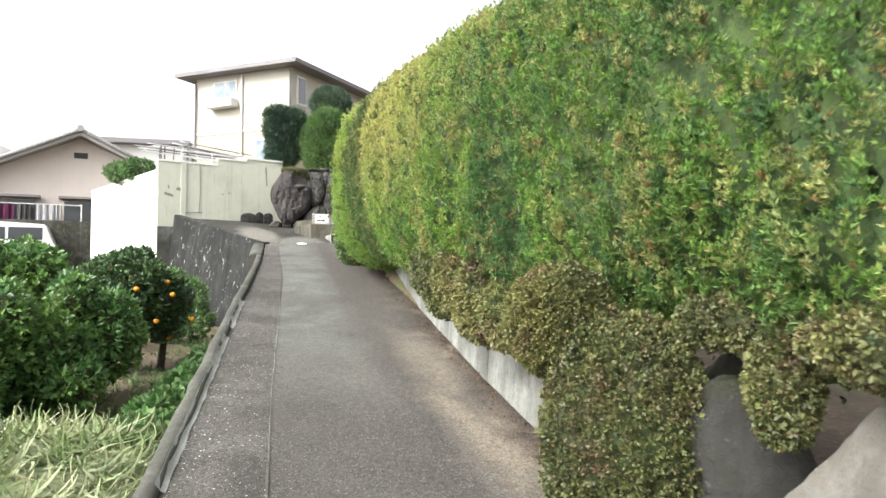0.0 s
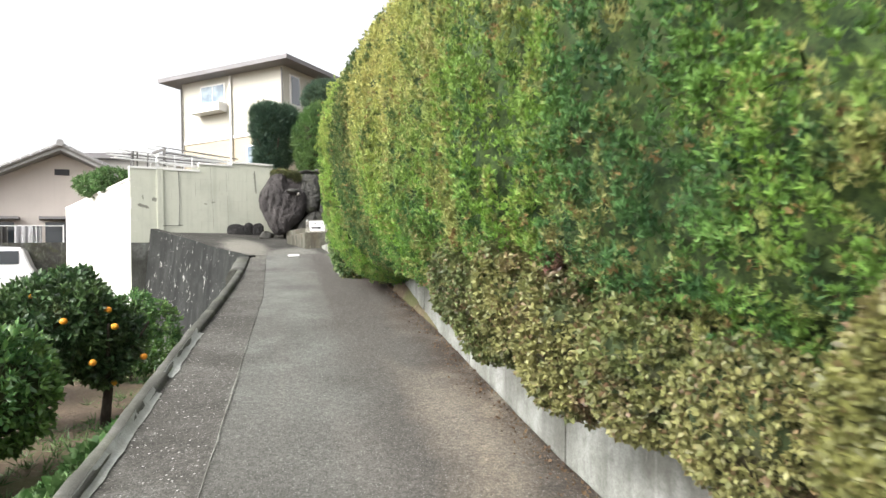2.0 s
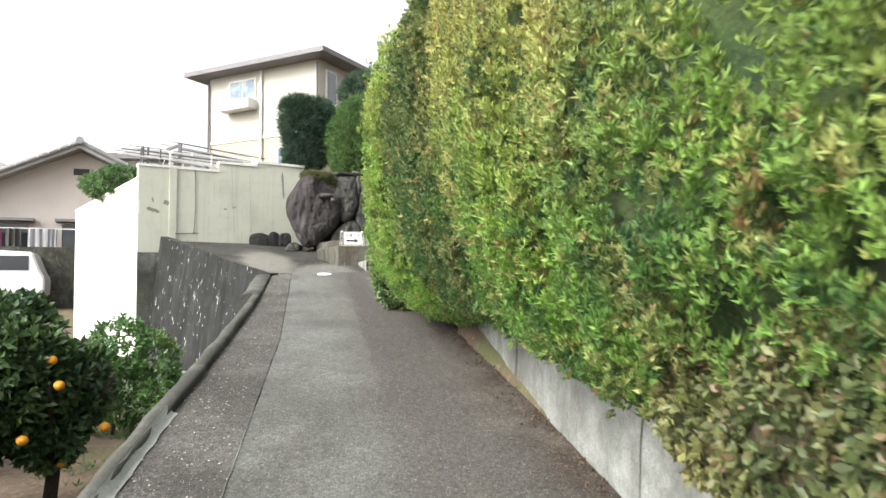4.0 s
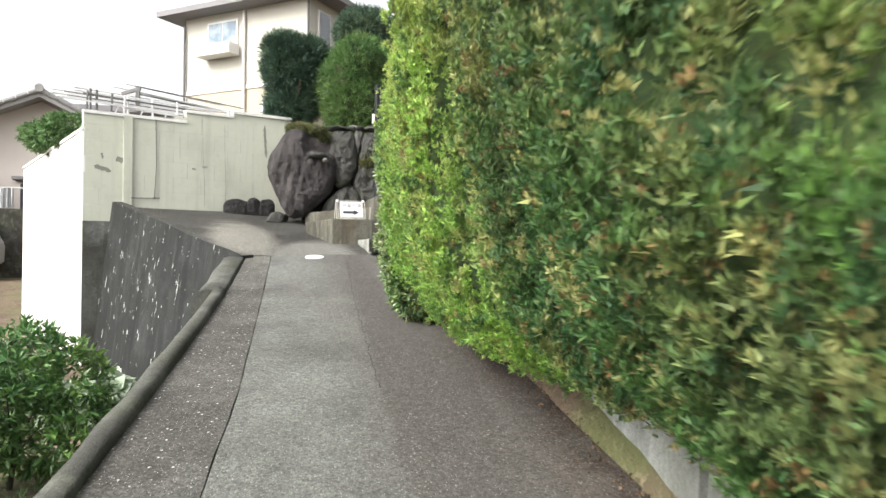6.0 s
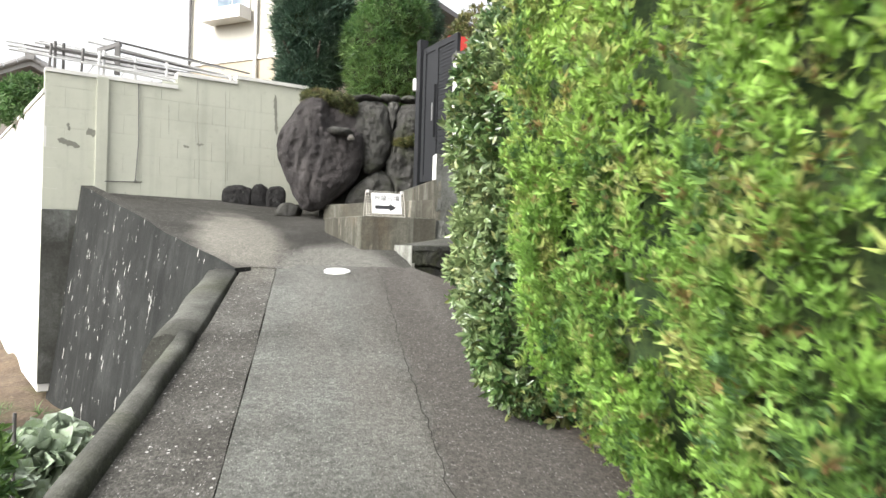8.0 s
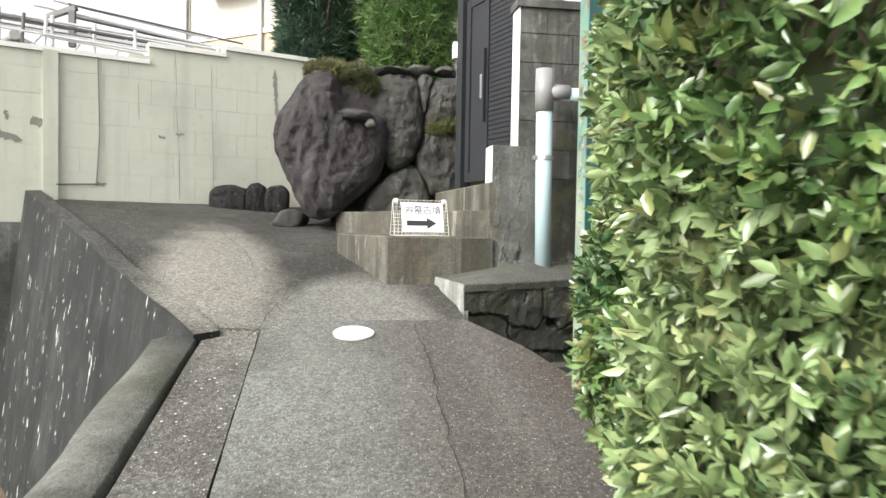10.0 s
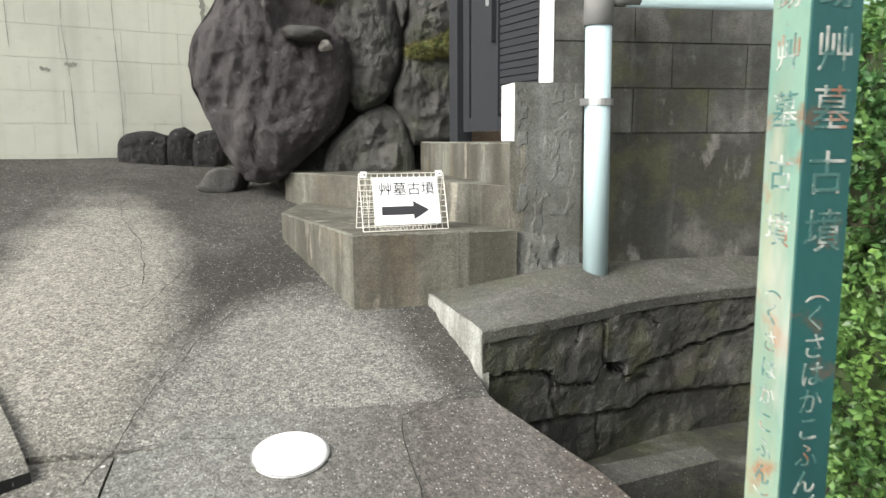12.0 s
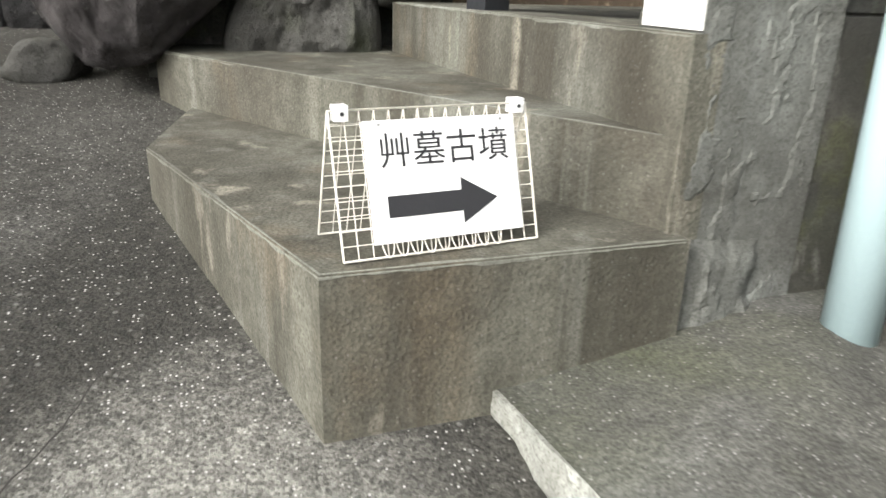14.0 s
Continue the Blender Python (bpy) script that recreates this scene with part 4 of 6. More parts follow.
def worn_edge(step, a, b, z, seed):
    """Pale chipped arris along the front edge of a step."""
    a, b = Vector(a), Vector(b)
    d = (b - a).normalized()
    out = Vector((d.y, -d.x))
    bm = bmesh.new()
    rows = []
    n = int((b - a).length / 0.02)
    for i in range(n + 1):
        p = a.lerp(b, i / n)
        w = 0.006 + 0.010 * abs(smooth_noise((p.x, p.y, seed), 6.0))
        h = 0.005 + 0.012 * abs(smooth_noise((p.x, p.y, seed + 5), 7.0))
        q = p - out * w
        rows.append([bm.verts.new(c) for c in ((q.x, q.y, z + 0.0012), (p.x - out.x * 0.004, p.y - out.y * 0.004, z + 0.0012), (p.x + out.x * 0.0012, p.y + out.y * 0.0012, z - 0.004), (p.x + out.x * 0.0012, p.y + out.y * 0.0012, z - h))])
    for r0, r1 in zip(rows, rows[1:]):
        for k in range(3):
            bm.faces.new((r0[k], r0[k + 1], r1[k + 1], r1[k]))
    bmesh.ops.recalc_face_normals(bm, faces=bm.faces)
    piece("worn_edge", bm, WORN, step, "pale worn edge")


worn_edge(s1, (2.058, 18.04), (2.403, 16.93), 3.09, 1)
worn_edge(s1, (2.403, 16.93), (3.16, 16.945), 3.09, 2)
worn_edge(s2, (2.09, 18.93), (3.165, 16.995), 3.288, 3)
worn_edge(s3, (3.03, 18.9), (3.145, 17.0), 3.494, 4)

# ---- wall with drain pipe ----
rw = thing("wall_right", (3.2, 17.05, 2.6), "grey stained concrete block wall", "block wall", kind="structure")
piece("plinth", prism_bm([(3.175, 17.0), (9.0, 17.0), (9.0, 17.24), (3.175, 17.24)], 1.8, lambda x, y: 3.53 if x > 3.4 else 3.53), PLINTH, rw, "dark rendered plinth", bevel=0.006)
piece("pillar", prism_bm([(3.168, 16.996), (3.50, 16.996), (3.50, 17.22), (3.168, 17.22)], 2.8, 3.768), PILLAR, rw, "flaking rendered wall end", bevel=0.012)
piece("pillar_face", box_bm(3.163, 3.168, 17.0, 17.21, 3.50, 3.765), WHITE_WALL, rw, "white painted end face")
piece("wall_core", box_bm(3.375, 9.0, 17.06, 17.24, 3.53, 4.80), BLOCK_GREY, rw)
piece("white_end", box_bm(3.362, 3.372, 17.055, 17.24, 3.775, 4.80), WHITE_WALL, rw, "white painted wall end")
piece("wall_coping", box_bm(3.345, 9.0, 17.03, 17.26, 4.80, 4.86), BLOCK_GREY, rw, "grey coping", bevel=0.008)
for row in range(6):
    x = 3.377 - (0.2 if row % 2 else 0.0)
    while x < 7.5:
        a, b = max(x, 3.377), x + 0.4
        if b - a > 0.05:
            piece("block", box_bm(a + 0.003, b - 0.003, 17.05 + 0.004 * R.rand(), 17.062, 3.535 + row * 0.215 + 0.003, min(3.535 + (row + 1) * 0.215 - 0.003, 4.797)), BLOCK_GREY, rw)
        x += 0.4

ledge = thing("wall_ledge", (2.83, 16.3, 2.6), "thick cracked concrete ledge over a drain pit", "ledge", kind="structure")
LEDGE_PLAN = [(2.832, 16.235), (3.05, 16.31), (3.30, 16.42), (3.55, 16.54), (3.85, 16.65), (4.3, 16.72), (9.0, 16.78), (9.0, 17.02), (2.745, 17.02), (2.752, 16.93)]


def ledge_front(x):
    return float(np.interp(x, [q[0] for q in LEDGE_PLAN[:7]], [q[1] for q in LEDGE_PLAN[:7]]))


def ledge_top(x, y):
    d = max(0.0, y - ledge_front(x))
    return 2.808 + 0.010 * min(2.0, max(0.0, x - 2.83)) + 0.095 * min(1.0, max(0.0, (x - 2.8) / 0.6)) * min(1.0, d / 0.3)


def weathered_face(name, a, b, low, high, dent, mat, parent, label="", cell=0.013, thick=0.12):
    """An upright concrete face over the plan path a(u), b the way into the wall; dent(x, y, z) sinks it."""
    bm = bmesh.new()
    length = sum((Vector(a((i + 1) / 50)) - Vector(a(i / 50))).length for i in range(50))
    nu, nv = max(2, int(length / cell)), max(2, int((high - low) / cell) if not callable(high) else int((2.85 - low) / cell))
    rows = []
    for i in range(nu + 1):
        x, y = a(i / nu)
        top = high(x, y) if callable(high) else high
        row = []
        for k in range(nv + 1):
            z = low + (top - low) * k / nv
            d = dent(x, y, z)
            row.append(bm.verts.new((x + b[0] * d, y + b[1] * d, z)))
        back = [bm.verts.new((x + b[0] * thick, y + b[1] * thick, q)) for q in (top, low)]
        rows.append(row + back)
    n = nv + 3
    for r0, r1 in zip(rows, rows[1:]):
        for k in range(n):
            bm.faces.new((r0[k], r1[k], r1[(k + 1) % n], r0[(k + 1) % n]))
    bm.faces.new(rows[0])
    bm.faces.new(rows[-1][::-1])
    bmesh.ops.recalc_face_normals(bm, faces=bm.faces)
    return piece(name, bm, mat, parent, label)


def near_line(x, z, pts):
    """Distance from a broken line."""
    best = 9.0
    for (x0, z0), (x1, z1) in zip(pts, pts[1:]):
        dx, dz = x1 - x0, z1 - z0
        t = min(1.0, max(0.0, ((x - x0) * dx + (z - z0) * dz) / (dx * dx + dz * dz)))
        best = min(best, math.hypot(x - x0 - t * dx, z - z0 - t * dz))
    return best


MAIN_CRACK = [(2.83, 2.62), (2.93, 2.615), (3.03, 2.60), (3.10, 2.585), (3.15, 2.57), (3.20, 2.51), (3.36, 2.49), (3.43, 2.56), (3.52, 2.53), (3.56, 2.46), (3.65, 2.505), (3.82, 2.53), (4.16, 2.60), (4.6, 2.67), (9.1, 2.70)]
LOWER_JOINT = [(2.83, 2.40), (3.19, 2.37), (3.40, 2.335), (3.60, 2.31), (3.70, 2.355), (4.02, 2.33), (9.1, 2.32)]
SPLITS = [[(3.145, 2.58), (3.16, 2.49), (3.19, 2.37)], [(3.405, 2.335), (3.42, 2.18)], [(3.41, 2.76), (3.42, 2.65), (3.43, 2.56)], [(3.30, 2.75), (3.27, 2.68)], [(3.65, 2.75), (3.72, 2.69)]]


def pit_dent(x, y, z):
    wob = 0.018 * smooth_noise((x, z, 3), 9.0)
    zc = float(np.interp(x, [q[0] for q in MAIN_CRACK], [q[1] for q in MAIN_CRACK])) + wob
    zl = float(np.interp(x, [q[0] for q in LOWER_JOINT], [q[1] for q in LOWER_JOINT])) + 0.5 * wob
    d = 0.010 * smooth_noise((x, z, 0), 5.0) + 0.008 * smooth_noise((x, z, 6), 14.0) + 0.012 * max(0.0, smooth_noise((x, z, 12), 7.0) - 0.25)
    d += 0.016 * (z < zc) + 0.022 * (z < zl)
    d += 0.045 * math.exp(-((z - zc) / (0.007 + 0.006 * abs(smooth_noise((x, 2, 2), 6.0)))) ** 2) + 0.022 * math.exp(-((z - zl) / 0.008) ** 2)
    for q in SPLITS:
        d += 0.03 * math.exp(-(near_line(x + wob, z, q) / 0.007) ** 2)
    d += 0.08 * math.exp(-(((x - 3.50) / 0.045) ** 2 + ((z - 2.515) / 0.03) ** 2) ** 2)
    d += 0.03 * math.exp(-(((x - 3.66) / 0.05) ** 2 + ((z - 2.43) / 0.03) ** 2))
    return max(0.0, d + 0.01)


def chipped_dent(x, y, z):
    return min(0.03, max(0.0, 0.006 + 0.010 * smooth_noise((y, z, 1), 9.0) + 0.014 * max(0.0, smooth_noise((y, z, 5), 6.0)) + 0.03 * max(0.0, (2.60 - z) * 4)))


def front_path(u):
    x = 2.834 + u * 2.2
    return x, ledge_front(x)


bm = bmesh.new()
rows = []
for i in range(181):
    u = (i / 180) ** 2
    x = 2.832 + (9.0 - 2.832) * u
    f, xb = ledge_front(x), x - 0.087 * max(0.0, 1 - 6 * u)
    row = []
    for k, v in enumerate((0.0, 0.0, 0.02, 0.06, 0.12, 0.2, 0.3, 0.4, 0.5, 0.6, 0.7, 0.8, 0.9, 1.0)):
        px, py = x + (xb - x) * v, f + (17.02 - f) * v
        z = ledge_top(px, py) + 0.004 * smooth_noise((px, py, 0), 6.0) - (0.006 + 0.012 * max(0.0, smooth_noise((px, 3, 1), 8.0)) if k == 1 else 0.0)
        row.append(bm.verts.new((px, py + (0.002 if k == 0 else 0.0), z - (0.05 if k == 0 else 0.0))))
    rows.append(row)
for r0, r1 in zip(rows, rows[1:]):
    for k in range(len(r0) - 1):
        bm.faces.new((r0[k], r1[k], r1[k + 1], r0[k + 1]))
bmesh.ops.recalc_face_normals(bm, faces=bm.faces)
piece("slab", bm, LEDGE, ledge)
weathered_face("wall_below", front_path, (0.0, 1.0), 1.9, lambda x, y: ledge_top(x, ledge_front(x)) - 0.004, pit_dent, PIT, ledge, "cracked and broken wall of the drain pit")
piece("wall_far_end", prism_bm([(5.03, 16.74), (9.0, 16.79), (9.0, 17.0), (5.03, 17.0)], 1.7, 2.80), PIT, ledge)
weathered_face("end_face", lambda u: (2.827 - 0.085 * u, 16.25 + 0.69 * u), (0.99, 0.12), 2.45, 2.804, chipped_dent, CHIPPED, ledge, "pale chipped end face", 0.016, 0.035)


def peel_dent(x, y, z):
    """Old render come away in ragged upright flakes, thick at the foot."""
    k = smooth_noise((x * 1.0, 3, z * 0.42), 9.0) + 0.45 * smooth_noise((x, 8, z * 0.7), 26.0) - 1.6 * abs(x - 3.33) + 0.16
    lip = 0.5 + 0.5 * math.tanh(k * 9.0)
    foot = 0.038 * (0.5 - 0.5 * math.tanh((z - 3.05 - 0.03 * smooth_noise((x, 4, 0), 8.0)) * 40)) * (0.5 - 0.5 * math.tanh((x - 3.38 - 0.03 * smooth_noise((z, 4, 0), 9.0)) * 45))
    return 0.012 * lip + 0.0025 * smooth_noise((x, 1, z), 30.0) + 0.004 - foot


weathered_face("flaking_render", lambda u: (3.172 + 0.326 * u, 16.988), (0.0, 1.0), 2.82, 3.762, peel_dent, PILLAR, rw, "grey render flaking off the wall end", 0.011)
tagged(part("floor_pit", box_bm(2.7, 9.0, 14.6, 17.0, 1.85, 2.13), PIT), "dark concrete floor of the drain pit", "pit floor", kind="structure")
lip = tagged(part("wall_pit_lip", prism_bm([(3.2, 15.86), (3.66, 15.98), (3.66, 16.1), (3.2, 16.02)], 1.9, 2.345), LEDGE, bevel=0.01), "small concrete baffle in the drain pit", "baffle", kind="structure")
tagged(part("wall_pit", prism_bm([(3.19, 15.2), (3.06, 15.62), (2.81, 16.14), (2.75, 16.3), (2.70, 16.2), (2.72, 16.1), (2.98, 15.6), (3.10, 15.2)], 1.7, lambda x, y: rz(y) - 0.03), PIT), "rough concrete side of the drain pit", "pit wall", kind="structure")

pipe = thing("drain_pipe", (3.51, 16.82, 2.9), "pale bluish plastic drain pipe standing by the block wall", "drain pipe")
piece("pipe", tube_bm((3.512, 16.82, 2.80), (3.50, 16.83, 4.05), 0.058, 24), PVC, pipe, smooth=True)
piece("coupling", tube_bm((3.50, 16.83, 4.0), (3.50, 16.83, 4.30), 0.066, 24), PVC_GREY, pipe, "grey tee coupling", smooth=True)
piece("branch_socket", tube_bm((3.53, 16.83, 4.14), (3.68, 16.83, 4.14), 0.055, 20), PVC_GREY, pipe, "grey branch socket", smooth=True)
piece("branch_pipe", tube_bm((3.62, 16.83, 4.13), (8.0, 16.83, 4.15), 0.046, 20), PVC, pipe, "pale horizontal branch pipe", smooth=True)
bm = tube_bm((3.508, 16.822, 3.655), (3.508, 16.822, 3.685), 0.0625, 24)
box_bm(3.42, 3.46, 16.80, 16.83, 3.655, 3.685, bm)
box_bm(3.50, 3.52, 16.87, 17.0, 3.66, 3.68, bm)
piece("clamp", bm, STEEL, pipe, "small steel pipe clamp")

# ---- gate ----
gate = thing("gate", (3.28, 17.7, 3.495), "black louvred metal gate, closed, at the top of the steps", "gate")
GA, GB = Vector((3.15, 18.14, 3.495)), Vector((3.42, 17.26, 3.495))
gu = (GB - GA)
GLEN = gu.length
gu.normalize()
gn = Vector((gu.y, -gu.x, 0))
if gn.x > 0:
    gn = -gn
gm = Matrix(((gu.x, gn.x, 0, GA.x), (gu.y, gn.y, 0, GA.y), (0, 0, 1, GA.z), (0, 0, 0, 1)))
piece("gate_post", box_bm(-0.04, 0.06, -0.05, 0.05, 0, 1.75, m=gm), BLACK_METAL, gate, bevel=0.004)
piece("stile", box_bm(0.08, 0.15, -0.02, 0.02, 0.06, 1.62, m=gm), BLACK_METAL, gate, bevel=0.004)
piece("stile", box_bm(0.40, 0.47, -0.02, 0.02, 0.06, 1.62, m=gm), BLACK_METAL, gate, bevel=0.004)
piece("stile", box_bm(GLEN - 0.07, GLEN, -0.02, 0.02, 0.06, 1.62, m=gm), BLACK_METAL, gate, bevel=0.004)
piece("panel", box_bm(0.15, 0.40, -0.006, 0.006, 0.1, 1.6, m=gm), BLACK_METAL, gate)
piece("rail", box_bm(0.08, GLEN, -0.018, 0.018, 0.06, 0.14, m=gm), BLACK_METAL, gate)
piece("rail", box_bm(0.08, GLEN, -0.018, 0.018, 1.56, 1.63, m=gm), BLACK_METAL, gate)
for k in range(36):
    z = 0.16 + k * 0.039
    piece("slat", box_bm(0.47, GLEN - 0.07, -0.004 + 0.006 * (k % 2), 0.008, z, z + 0.033, m=gm @ Matrix.Rotation(0.0, 4, 'X')), BLACK_METAL, gate)
piece("panel", box_bm(0.46, GLEN - 0.06, -0.016, -0.006, 0.13, 1.58, m=gm), BLACK_METAL, gate)
piece("handle", box_bm(0.42, 0.45, 0.02, 0.05, 0.55, 1.15, m=gm), BLACK_METAL, gate, "long upright pull handle", bevel=0.006)
piece("lock", box_bm(0.36, 0.44, 0.02, 0.035, 0.75, 0.95, m=gm), STEEL, gate, "small steel lock plate")
lamp = thing("gate_lamp", (3.1, 18.2, 4.6), "small white lamp on the gate post", "lamp")
piece("lamp_body", box_bm(3.06, 3.13, 18.16, 18.24, 4.66, 4.80), CAP_WHITE, lamp, bevel=0.01)

# ---- boulder and stone wall ----
def fitted_stone(outline, front, depth, bulge, seed, rough=0.03, recess=None):
    """A stone with its own outline seen from the lane, a bulging broken face and rounded edges."""
    pts = [Vector((x, z)) for x, z in outline]
    for _ in range(3):
        pts = [q for a_, b_ in zip(pts, pts[1:] + pts[:1]) for q in (a_.lerp(b_, 0.22), a_.lerp(b_, 0.78))]
    c = sum(pts, Vector((0, 0))) / len(pts)
    bm = bmesh.new()
    rings = []
    for s_, y_ in [(0.9, depth), (1.0, depth * 0.6), (1.0, 0.10), (0.985, 0.05), (0.955, 0.02), (0.91, 0.0)] + [(0.88 - 0.03 * i, -math.sqrt(1 - ((0.88 - 0.03 * i) / 0.91) ** 2)) for i in range(29)]:
        ring = []
        for p in pts:
            q = c + (p - c) * s_
            y = front + (y_ if y_ >= 0 else y_ * bulge)
            k = smooth_noise((q.x, seed, q.y), 3.0) + 0.55 * abs(smooth_noise((q.x, seed + 3, q.y * 0.6), 7.0)) + 0.3 * smooth_noise((q.x, seed, q.y), 17.0)
            y += rough * k * (1.0 if y_ < 0.06 else 0.3)
            if recess and y_ < 0.06:
                y += recess(q.x, q.y)
            o = 0.25 * rough * smooth_noise((q.x, seed + 9, q.y), 11.0)
            ring.append(bm.verts.new((q.x + o, y, q.y + o)))
        rings.append(ring)
    n = len(pts)
    for r0, r1 in zip(rings, rings[1:]):
        for i in range(n):
            bm.faces.new((r0[i], r0[(i + 1) % n], r1[(i + 1) % n], r1[i]))
    bm.faces.new(rings[-1])
    bm.faces.new(rings[0])
    bmesh.ops.recalc_face_normals(bm, faces=bm.faces)
    return bm


def boulder_shoulder(x, z):
    """A flat broken face to one side of an upright ridge; the upper part steps back behind a wedged slab."""
    ridge = 1.93 + 0.10 * math.sin(z * 5.0) - 0.12 * (z - 3.8)
    step_back = min(1.0, max(0.0, (z - 4.18) / 0.08)) * min(1.0, max(0.0, (x - 1.98) / 0.12))
    flank = 0.16 * max(0.0, ridge - x) + 0.03 * abs(math.sin((x - z * 0.25) * 21.0)) * min(1.0, max(0.0, (ridge - x) * 8))
    groove = 0.035 * math.exp(-((x - ridge) / 0.035) ** 2)
    return 0.13 * step_back + flank + groove - 0.02


boulder = tagged(part("boulder", fitted_stone([(1.43, 3.98), (1.48, 4.22), (1.6, 4.38), (1.69, 4.55), (1.85, 4.71), (2.17, 4.75), (2.46, 4.62), (2.56, 4.26), (2.55, 3.88), (2.47, 3.61), (2.3, 3.46), (2.15, 3.33), (2.03, 3.22), (1.8, 3.21), (1.66, 3.41), (1.54, 3.67)], 18.88, 0.75, 0.17, 5, 0.05, boulder_shoulder), BOULDER, smooth=True), "large dark purplish-brown boulder beside the steps", "boulder")
sw = thing("stone_wall", (2.8, 19.1, 3.2), "mossy wall of fitted grey fieldstones", "stone wall", kind="structure")
STONES = [[(2.42, 4.66), (2.84, 4.67), (2.93, 4.3), (2.90, 4.0), (2.80, 3.78), (2.60, 3.68), (2.47, 3.86), (2.39, 4.1), (2.37, 4.3)],
          [(2.91, 4.12), (3.10, 4.15), (3.33, 4.14), (3.33, 3.45), (2.97, 3.45), (2.95, 3.6), (2.81, 3.78), (2.89, 4.0)],
          [(2.30, 3.1), (2.34, 3.45), (2.53, 3.63), (2.68, 3.75), (2.80, 3.79), (2.99, 3.58), (3.02, 3.1)],
          [(2.92, 4.3), (2.94, 4.52), (3.03, 4.66), (3.32, 4.66), (3.32, 4.12), (3.1, 4.14), (2.91, 4.10)],
          [(2.82, 4.68), (3.0, 4.68), (2.97, 4.5), (2.92, 4.26), (2.88, 4.3)]]
for k, o in enumerate(STONES):
    piece("stone", fitted_stone(o, 18.93 + 0.02 * (k % 3), 0.4, 0.09, 11 + 5 * k, 0.055), FIELDSTONE, sw, smooth=True)
for k, (x, z, a) in enumerate(((2.55, 4.70, .22), (2.88, 4.72, .2), (3.14, 4.72, .14))):
    piece("cap_stone", stone_bm((x, 19.1, z), (a, 0.22, 0.06), 31 + k, 0.15, 3), FIELDSTONE, sw, "flat cap stone", smooth=True)
piece("backing", prism_bm([(2.0, 19.3), (3.4, 19.25), (3.4, 19.5), (2.0, 19.6)], 2.9, 4.6), PLINTH, sw, "dark packed backing")
tagged(part("stone", stone_bm((2.36, 18.66, 4.125), (0.055, 0.05, 0.05), 53, 0.15, 3), PALE_ROCK, smooth=True), "small pale stone wedged beside the boulder", "stone")
tagged(part("stone", stone_bm((2.24, 18.68, 4.20), (0.19, 0.12, 0.065), 51, 0.15, 3, turn=0.3), FIELDSTONE, smooth=True), "rounded grey stone wedged on the boulder", "stone")
for k, (x0, x1, h) in enumerate(((0.64, 1.06, 0.28), (1.04, 1.27, 0.33), (1.25, 1.52, 0.32))):
    z0 = apron_z((x0 + x1) / 2, 20.3) - 0.03
    w_ = x1 - x0
    outline = [(x0, z0 - 0.06), (x0 - 0.01, z0 + 0.3 * h), (x0 - 0.005, z0 + 0.75 * h), (x0 + 0.2 * w_, z0 + h), (x0 + 0.7 * w_, z0 + 1.06 * h), (x1 + 0.01, z0 + 0.85 * h), (x1 + 0.01, z0 + 0.3 * h), (x1, z0 - 0.06)]
    tagged(part("edging_stone", fitted_stone(outline, 20.25, 0.24, 0.05, 64 + k, 0.03), DARK_STONE, smooth=True), "squat dark stone at the foot of the cream wall", "stone", "stones by the wall")
tagged(part("edging_stone", stone_bm((1.60, 19.3, apron_z(1.60, 19.3) + 0.07), (0.21, 0.14, 0.12), 71, 0.2, 3), FIELDSTONE, smooth=True), "pale flat stone at the boulder's foot", "stone")


# ---- hedge ----
HEDGE_END, HEDGE_START = 12.5, -3.0
face_x = line((-3, 2.95), (1.5, 2.90), (2.6, 2.84), (3.4, 2.72), (5, 2.56), (6, 2.46), (10, 2.43), (11.4, 2.52), (12.2, 2.75))
hedge_low = line((-3, 1.02), (2.0, 0.95), (3.0, 0.80), (4.2, 0.72), (5.2, 0.70), (6.0, 0.60), (8.2, 0.56), (9.8, 0.38), (10.8, 0.18), (11.6, 0.06), (12.5, 0.04))
hedge_high = line((-3, 3.2), (6, 3.2), (9, 3.15), (11, 2.9), (12.0, 2.5), (12.5, 2.0))
# seams between the single trees of the hedge, and how deep each one's crown swells
SEAMS = [-3.6, -2.2, -0.7, 0.7, 2.0, 3.2, 4.2, 5.3, 6.4, 7.5, 8.75, 9.35, 10.1, 10.75, 11.35, 11.9, 12.8]


def swell(y, h):
    """Outward swelling of the trees, creased where two of them meet; the seams lean with the height h."""
    y += 0.14 * math.sin(h * 2.3 + y) + 0.05 * smooth_noise((y, h, 2), 1.5)
    y = min(max(y, SEAMS[0]), SEAMS[-1] - 1e-6)
    k = max(i for i, q in enumerate(SEAMS) if q <= y)
    f = (y - SEAMS[k]) / (SEAMS[k + 1] - SEAMS[k])
    deep = 0.26 if y > 8.3 else 0.13
    return deep * (math.sqrt(max(0.0, 4 * f * (1 - f))) - 0.75) + 0.05 * math.sin(k * 2.4)


